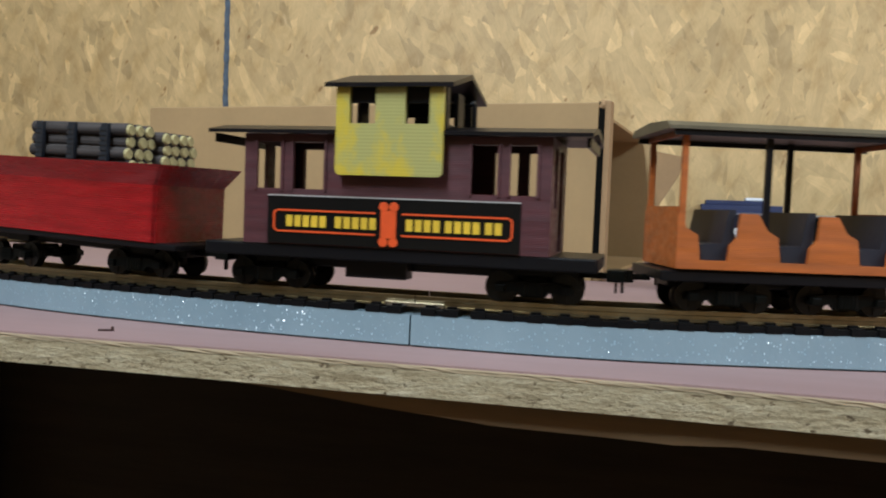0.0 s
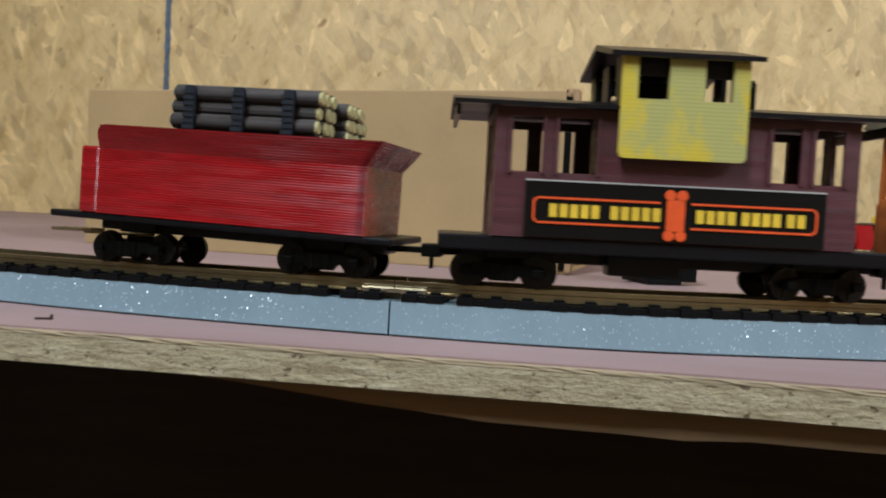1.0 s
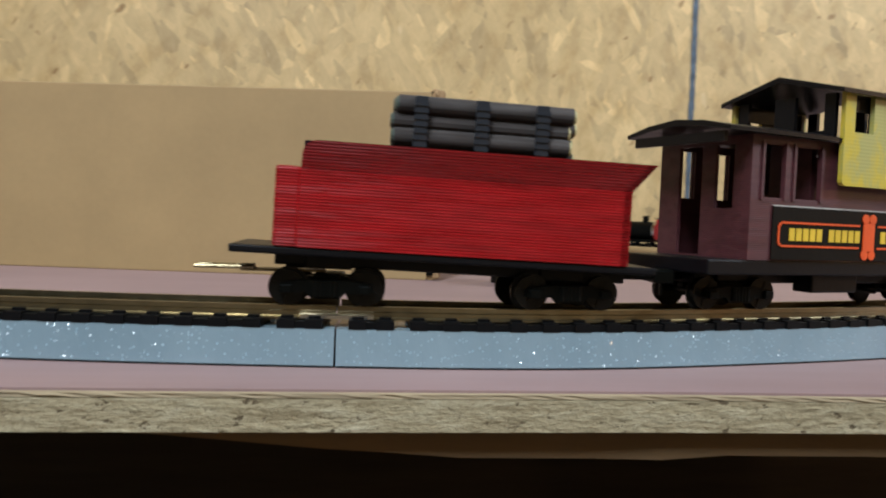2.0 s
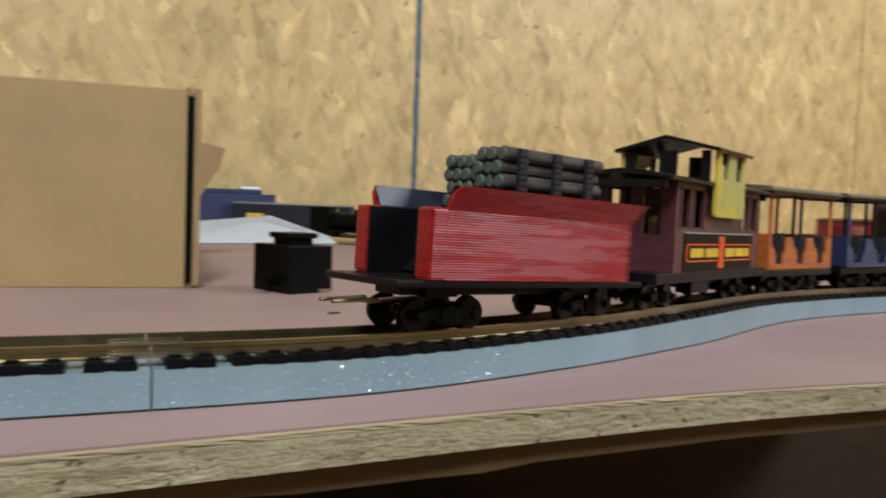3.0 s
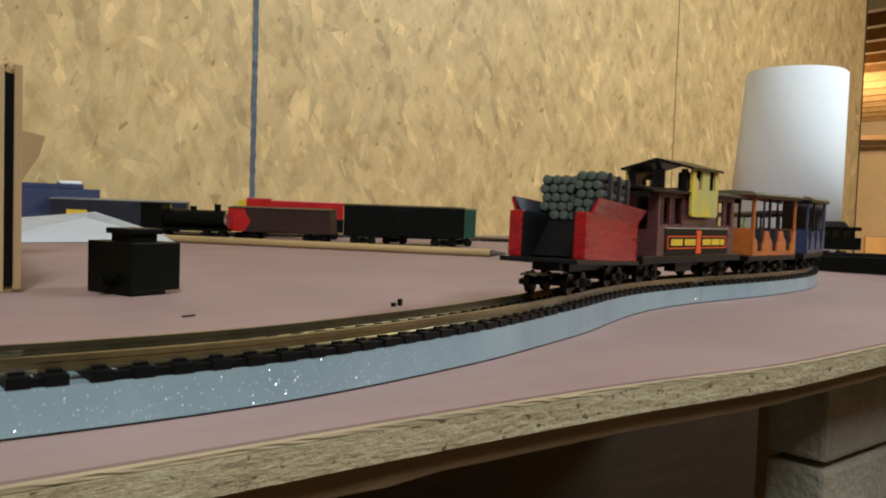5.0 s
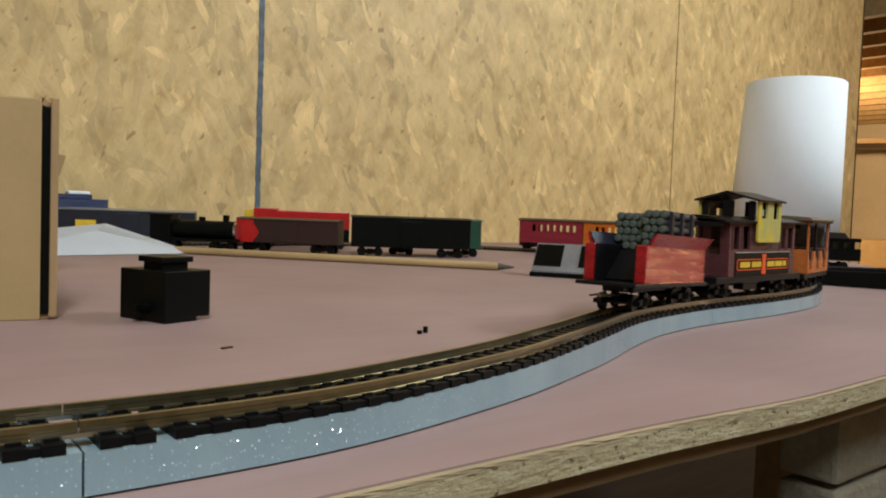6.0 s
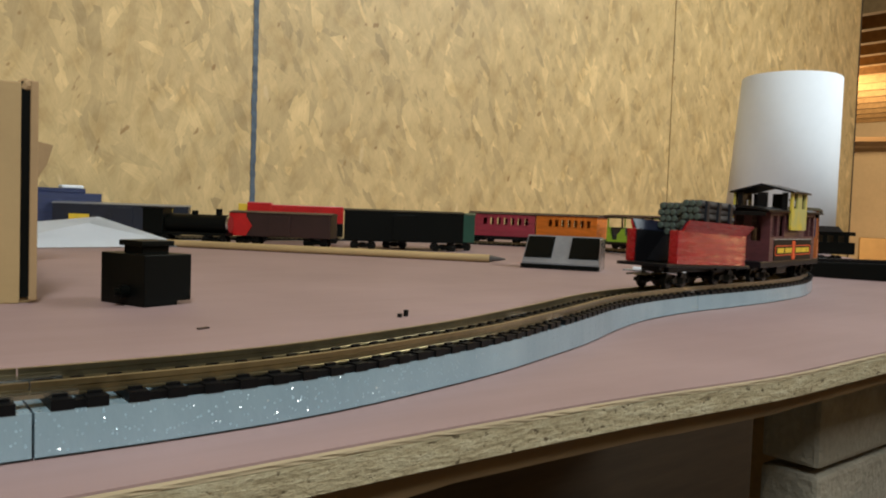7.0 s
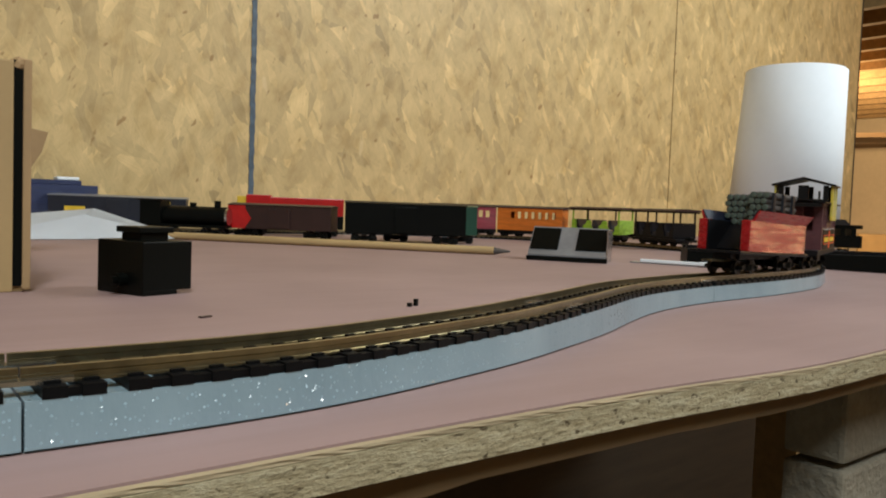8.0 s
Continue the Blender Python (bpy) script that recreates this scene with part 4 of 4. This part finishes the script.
build_tender()
build_caboose()
open_coach("orange_coach", "small orange open-sided bench coach with flat canopy", 0.2565, M["orange"], M["frame"], M["olive"], 3, True)
open_coach("blue_coach", "small dark blue open-sided bench coach with canopy", 0.3525, M["blue"], M["frame"], M["olive"], 3)
box_wagon("box_wagon", "tall grey-brown ribbed box wagon", 0.438, 1.08)
open_coach("dark_coach", "dark open-sided bench coach far along the loop", 0.6664, M["frame"], M["frame"], M["brown"], 3, False, 0.042, 0.0095, 1.2)
open_coach("lime_coach", "lime green open-sided bench coach far along the loop", 0.7894, M["lime"], M["frame"], M["brown"], 3, False, 0.042, 0.0095, 1.2)
closed_coach("bright_orange_coach", "bright orange coach with upright slot windows", 0.9181, M["orangecar"], M["brown"], 1.2)
closed_coach("crimson_coach", "crimson coach with upright slot windows", 1.0405, M["pinkcar"], M["brown"], 1.2)

# ---- things on the table ----
def at_ground(name, label, category, x, y, turn=0.0, size=1.0):
    return empty(name, label, category, "", pose(x, y, table_z(x, y), 0, 0, turn) @ Matrix.Scale(size, 4))


carton = at_ground("cardboard_box", "plain brown cardboard box with open end flaps", "box", 0.687, -0.840, 170.5)
# local x runs along the front towards the far end, local y points to the camera side
W, D, H = 0.365, 0.265, 0.1150
T = 0.003
part("front_panel", boxes((0.0072, W, -T, 0.0, 0.0, H), bevel=0.0008), M["card"], carton)
part("back_panel", boxes((0.0, W, -D, -D + T, 0.0, H), bevel=0.0008), M["card"], carton)
part("top_panel", boxes((0.012, W, -D + T, -T, H - T, H - 0.0002), bevel=0.0008), M["card"], carton)
part("base_panel", boxes((0.002, W, -D + T, -T, 0.0, T), bevel=0.0008), M["card"], carton)
part("end_panel", boxes((W - T, W - 0.0003, -D + T, -T, T, H - T)), M["card"], carton)
part("end_flap", boxes((-0.0008, 0.0030, -0.012, 0.0004, 0.0015, H + 0.001), bevel=0.0008), M["cardin"], carton, "folded end flap seen edge on")
# the shade between the folds is a solid black strip
part("gap_shade", boxes((0.0029, 0.0073, -0.0060, -0.0012, 0.003, H + 0.0005)), M["black"], carton, "black strip standing in for the shade in the folded edge")
bm = bmesh.new()
bmesh.ops.create_icosphere(bm, subdivisions=2, radius=1.0)
rng = random.Random(4)
for v in bm.verts:
    v.co = Vector((v.co.x * 0.0052 + 0.0040, v.co.y * 0.0042 - 0.0042, H - 0.0012 + v.co.z * 0.0036)) + Vector([rng.uniform(-0.0006, 0.0006) for _ in range(3)])
part("crushed_corner", bm, M["cardin"], carton, "crushed fold at the top corner")
bm = bmesh.new()
add_cyl(bm, 0.0021, 0.010, pose(0.0012, -0.0052, 0.0030, 90, 0, 0), 14)
add_cyl(bm, 0.0011, 0.0104, pose(0.0012, -0.0050, 0.0030, 90, 0, 0), 12)
part("rolled_foot", bm, M["cardin"], carton, "rolled lower end of the flap")
flap = prism([(0.004, 0.105), (-0.0270, 0.099), (-0.0225, 0.083), (-0.006, 0.055), (0.004, 0.020)], -D - 0.006, -D - 0.003, "y")
part("side_flap", flap, M["cardin"], carton, "loose flap standing out behind")

# black block with a stepped lid
cube = at_ground("black_block", "small black plastic block with a stepped lid and knob", "toy part", 0.7390, -0.8575, 17)
part("body", boxes((-0.0150, 0.0150, -0.0190, 0.0190, 0.0022, 0.0275), (-0.0150, 0.0060, -0.0190, 0.0190, 0.0, 0.0030), bevel=0.0006), M["black"], cube)
part("lid", boxes((-0.0085, 0.0085, -0.0080, 0.0080, 0.0274, 0.0315), (-0.0105, 0.0105, -0.0100, 0.0100, 0.0314, 0.0345), bevel=0.0005), M["black"], cube)
bm = bmesh.new()
add_cyl(bm, 0.0035, 0.006, pose(-0.0170, -0.004, 0.0075, 0, 90, 0), 14)
add_cyl(bm, 0.0022, 0.004, pose(-0.0210, -0.004, 0.0075, 0, 90, 0), 12)
part("knob", bm, M["black"], cube)

# dowel with a grey point
a, b = Vector((0.955, -0.311, 0)), Vector((1.200, -0.637, 0))
d = b - a
bm = bmesh.new()
add_cyl(bm, 0.0044, d.length, pose(0, 0, 0, 0, 90, 0), 20)
rod = empty("wooden_dowel", "long pale wooden dowel lying on the table", "dowel", "", Matrix.Translation((a + b) / 2 + Vector((0, 0, 0.0046))) @ Matrix.Rotation(math.atan2(d.y, d.x), 4, "Z"))
part("shaft", bm, M["dowel"], rod)
bm = bmesh.new()
add_cyl(bm, 0.0040, 0.018, pose(d.length / 2 + 0.009, 0, 0, 0, 90, 0), 16, 0.0008)
part("point", bm, M["greycar"], rod, "grey pointed tip")

# silver slanted gadget
gad = at_ground("silver_gadget", "silver wedge-shaped gadget with two dark panels", "gadget", 1.219, -0.729, -57, 1.10)
prof = [(-0.016, 0.0), (0.020, 0.0), (0.020, 0.029), (0.012, 0.031), (-0.016, 0.006)]
part("casing", prism(prof, -0.036, 0.036, "x"), M["silver"], gad)
part("base", boxes((-0.037, 0.037, -0.0185, 0.021, 0.0003, 0.0045), bevel=0.0006), M["black"], gad)
sl = math.degrees(math.atan2(0.025, 0.028))
for x0, x1 in ((-0.0350, -0.0090), (0.0075, 0.0350)):
    part("dark_panel", boxes((x0, x1, -0.0128, 0.0158, -0.0004, 0.0008)), M["black"], gad, "dark flat panel", pose(0, -0.002, 0.0188, sl, 0, 0))
part("side_plate", boxes((0.0362, 0.0378, -0.016, 0.020, 0.0, 0.030), bevel=0.0005), M["steel"], gad, "bright metal end plate")

# folded paper sheet
pap = at_ground("paper_sheet", "creased white paper sheet propped in a low tent", "paper", 0.890, -0.340, 4, 1.055)
bm = bmesh.new()
vs = [bm.verts.new(c) for c in ((-0.150, -0.005, 0.001), (0.085, 0.010, 0.001), (0.012, 0.10, 0.032), (-0.155, 0.09, 0.016), (-0.020, 0.045, 0.0260), (0.055, 0.17, 0.001), (-0.15, 0.18, 0.001))]
for f in ((0, 1, 4), (0, 4, 3), (1, 2, 4), (4, 2, 3), (1, 5, 2), (2, 5, 6), (2, 6, 3)):
    bm.faces.new([vs[i] for i in f])
bmesh.ops.solidify(bm, geom=bm.faces[:], thickness=0.0003)
part("sheet", bm, M["paper"], pap)

# white strip
strip = at_ground("white_stick", "short white plastic stick on a grey scrap", "scrap", 1.291, -0.805, -72, 1.11)
part("stick", boxes((-0.030, 0.030, -0.002, 0.002, 0.0012, 0.004), (0.024, 0.032, -0.0035, 0.0035, 0.0012, 0.0045), bevel=0.0006), M["paper"], strip)
part("scrap", boxes((-0.040, 0.034, -0.001, 0.014, 0.0, 0.001)), M["silver"], strip)

# paper roll
roll = at_ground("paper_roll", "tall white paper roll standing on end", "paper roll", 2.115, -0.500, 0, 1.055)
bm = bmesh.new()
add_cyl(bm, 0.099, 0.322, pose(0, 0, 0.1611), 72, 0.087)
for v in bm.verts:
    if v.co.z < 0.1:
        v.co += Vector((-0.46, 0.89, 0)) * 0.012
es = [e for e in bm.edges if abs(e.verts[0].co.z - e.verts[1].co.z) < 1e-6 and e.verts[0].co.z > 0.2]
bmesh.ops.bevel(bm, geom=es, offset=0.003, segments=2, affect="EDGES")
smooth(part("roll", bm, M["rollpaper"], roll))
# black bar across the end of the table
bar = at_ground("black_bar", "long low black bar lying across the table end", "bar", 1.475, -0.915, -46, 1.14)
part("bar", boxes((-0.16, 0.22, 0.0, 0.035, 0.0, 0.016), bevel=0.001), M["black"], bar)
part("ridge", boxes((-0.16, 0.22, 0.006, 0.010, 0.0158, 0.019), (-0.16, 0.22, 0.024, 0.028, 0.0158, 0.019)), M["frame"], bar)


# crumbs
def crumb(name, label, x, y, mat, specs):
    c = at_ground(name, label, "crumb", x, y, 20)
    part("piece", boxes(*specs, bevel=0.0002), mat, c)


crumb("dark_crumb", "tiny dark splinter on the pink board", 0.7285, -0.9605, M["brown"], [(-0.003, 0.003, -0.001, 0.001, 0, 0.0008)])
crumb("black_crumb", "two tiny black plastic bits on the board", 0.8330, -0.9660, M["black"], [(-0.0015, 0.0005, -0.001, 0.001, 0, 0.002), (0.004, 0.0062, -0.001, 0.0008, 0, 0.0035)])
crumb("red_crumb", "tiny dark red bent sliver on the board", 0.523, -1.124, M["brown"], [(-0.0025, 0.0025, -0.0005, 0.0005, 0, 0.0007), (0.0018, 0.0026, -0.0005, 0.0005, 0, 0.0016)])


# ---- parked stock at the back ----
def parked(name, label, p, q, size=1.1):
    p, q = Vector((*p, 0)), Vector((*q, 0))
    d = q - p
    c = empty(name, label, "train wagon", "parked stock", Matrix.Translation((p + q) / 2) @ Matrix.Rotation(math.atan2(d.y, d.x), 4, "Z") @ Matrix.Scale(size, 4))
    return c, d.length / size


def parked_trucks(c, hl):
    for x in (-hl * 0.68, hl * 0.68):
        truck(c, x)


def parked_box(name, label, p, q, mat, top=0.050, roof=None, end=None):
    c, L = parked(name, label, p, q)
    hl = L / 2
    bm = boxes((-hl, hl, -0.016, 0.016, 0.011, top - 0.003), bevel=0.0008)
    part("body", bm, mat, c)
    part("roof", prism([(-0.017, top - 0.003), (-0.017, top - 0.002), (0, top), (0.017, top - 0.002), (0.017, top - 0.003)], -hl - 0.001, hl + 0.001), roof or mat, c)
    part("door", boxes((-0.014, 0.014, -0.0180, -0.0166, 0.0125, top - 0.006), bevel=0.0004), mat, c)
    if end is not None:
        part("end_wall", boxes((hl - 0.0005, hl + 0.0012, -0.0165, 0.0165, 0.011, top - 0.0025)), end, c)
    parked_trucks(c, hl)
    return c, hl


parked_box("black_boxcar", "black boxcar parked at the back of the table", (1.185, -0.356), (1.322, -0.446), M["black"], 0.0505)
c, hl = parked_box("green_boxcar", "dark green boxcar parked behind a black one", (1.256, -0.340), (1.364, -0.424), M["green"], 0.0495)
c, hl = parked_box("brown_boxcar", "dark brown boxcar with a red end and logo block", (1.080, -0.234), (1.178, -0.340), M["brown"], 0.0430)
part("red_end", boxes((-hl - 0.0004, -hl + 0.022, -0.0172, 0.0172, 0.0115, 0.0395)), M["redplastic"], c, "red end section")
part("logo_block", prism([(-hl + 0.022, 0.012), (-hl + 0.030, 0.024), (-hl + 0.022, 0.036)], -0.0173, -0.0166, "y"), M["redplastic"], c)
c, hl = parked_box("navy_boxcar", "long navy boxcar with small yellow markings", (0.892, -0.040), (1.058, -0.125), M["navy"], 0.0470, M["silver"])
part("marking", boxes((-hl + 0.020, -hl + 0.045, -0.0176, -0.0168, 0.022, 0.031)), M["gold"], c, "yellow marking block")
part("marking", boxes((hl - 0.050, hl - 0.020, -0.0176, -0.0168, 0.037, 0.041)), M["gold"], c, "yellow marking block")
c, L = parked("red_diesel", "bright red diesel locomotive with a yellow nose", (1.127, -0.149), (1.260, -0.235))
hl = L / 2
part("hood", boxes((-hl + 0.012, hl, -0.013, 0.013, 0.028, 0.052), (-hl + 0.012, -hl + 0.045, -0.0135, 0.0135, 0.028, 0.0545), bevel=0.001), M["redplastic"], c)
part("nose", boxes((-hl, -hl + 0.012, -0.012, 0.012, 0.020, 0.052), bevel=0.001), M["gold"], c, "yellow nose")
part("frame", boxes((-hl, hl, -0.015, 0.015, 0.010, 0.028), bevel=0.0006), M["black"], c)
parked_trucks(c, hl)
c, L = parked("steam_engine", "black model steam engine with a silver boiler front", (0.977, -0.178), (1.061, -0.260))
hl = L / 2
bm = bmesh.new()
add_cyl(bm, 0.0115, L * 0.72, pose(L * 0.12, 0, 0.0250, 0, 90, 0), 24)
add_cyl(bm, 0.004, 0.010, pose(hl - 0.014, 0, 0.0390), 14)
add_cyl(bm, 0.004, 0.006, pose(hl - 0.045, 0, 0.0380), 14)
part("boiler", bm, M["black"], c)
part("cab", boxes((-hl, -hl + 0.026, -0.014, 0.014, 0.012, 0.0420), (-hl - 0.002, -hl + 0.029, -0.0155, 0.0155, 0.0420, 0.0436), bevel=0.0005), M["black"], c)
bm = bmesh.new()
add_cyl(bm, 0.0108, 0.003, pose(hl - 0.0005, 0, 0.0250, 0, 90, 0), 24)
part("smokebox_front", bm, M["steel"], c, "silver boiler front")
part("running_board", boxes((-hl, hl, -0.0135, 0.0135, 0.0105, 0.0140), bevel=0.0004), M["black"], c)
parked_trucks(c, hl)
c, L = parked("blue_hopper", "blue wagon with a white load at the back", (0.835, -0.024), (0.955, -0.030))
hl = L / 2
part("body", boxes((-hl, hl, -0.016, 0.016, 0.012, 0.058), (-hl + 0.006, hl - 0.020, -0.014, 0.014, 0.058, 0.064), bevel=0.001), M["blue"], c)
part("load", boxes((0.005, hl - 0.022, -0.012, 0.012, 0.064, 0.0685), bevel=0.002), M["paper"], c, "white load on top")
parked_trucks(c, hl)
c, L = parked("dark_railcar", "small dark railcar with pale windows", (1.734, -0.702), (1.788, -0.753))
hl = L / 2
part("body", wall_with_holes(-hl, hl, 0.012, 0.042, -0.014, 0.014, [(-hl + 0.008 + 0.014 * k, -hl + 0.016 + 0.014 * k, 0.028, 0.037) for k in range(6)]), M["black"], c)
part("roof", prism([(-0.016, 0.0415), (0, 0.049), (0.016, 0.0415)], -hl - 0.002, hl + 0.002), M["roof"], c)
parked_trucks(c, hl)

# ---- next room ----
shelf = empty("storage_shelf", "open wooden storage shelf with cartons in the next room", "shelf", "", pose(6.25, 1.15, -0.85, 0, 0, -65))
for z in (0.35, 0.62, 1.46):
    part("board", boxes((-0.7, 0.7, -0.2, 0.2, z, z + 0.03)), M["shelf"], shelf)
for x in (-0.7, 0.66):
    part("upright", boxes((x, x + 0.04, -0.2, 0.2, 0.0, 1.6)), M["shelf"], shelf)
rng = random.Random(5)
for z in (-0.47, -0.20):
    for k in range(4):
        w = rng.uniform(0.10, 0.14)
        b = empty("carton", "pale carton on a storage shelf", "box", "shelf cartons", pose(6.25, 1.15, z, 0, 0, -65) @ pose(-0.5 + 0.33 * k, 0, 0))
        part("carton_body", boxes((-w, w, -0.15, 0.15, 0.0, rng.uniform(0.10, 0.20)), bevel=0.004), rng.choice((M["card"], M["paperedge"])), b)


# ---- movement ----
TENDER_X = [(0.0, 0.4860), (0.5, 0.5309), (1.5, 0.614), (2.8, 0.7231), (3.5, 0.7860), (4.0, 0.8228), (5.5, 0.9425), (6.5, 1.0198), (7.5, 1.0999)]
FIT = np.polyfit([t for t, _ in TENDER_X], [s_at_x(x) for _, x in TENDER_X], 4)


def travelled(t):
    return float(np.polyval(FIT, t))


def car_pose(s, half):
    a, b = on_line(s - half), on_line(s + half)
    m = (a + b) / 2
    return Matrix.Translation((m.x, m.y, RAIL_TOP + (grade(s - half) + grade(s + half)) / 2)) @ Matrix.Rotation(math.atan2(b.y - a.y, b.x - a.x), 4, "Z") @ Matrix.Rotation(-math.atan2(grade(s + half) - grade(s - half), 2 * half), 4, "Y"), math.atan2(b.y - a.y, b.x - a.x)


def motions():
    times = [0.25 * k for k in range(33)]
    for c, ahead, half, trucks, size in CARS:
        walk(c, [(t, car_pose(travelled(t) + ahead, half * size)[0]) for t in times])
        for tk, side in zip(trucks, (-1, 1)):
            rows = []
            for t in times:
                s = travelled(t) + ahead
                turn = heading(s + side * half * size) - car_pose(s, half * size)[1]
                turn = (turn + math.pi) % (2 * math.pi) - math.pi
                rows.append((t, pose(side * half, 0, 0, 0, 0, math.degrees(turn))))
            walk(tk, rows)
    for w, x in SPIN:
        walk(w, [(k / 15, pose(x, 0, WHEEL_R, 0, math.degrees((travelled(k / 15) - travelled(0)) / WHEEL_R), 0)) for k in range(121)])


motions()
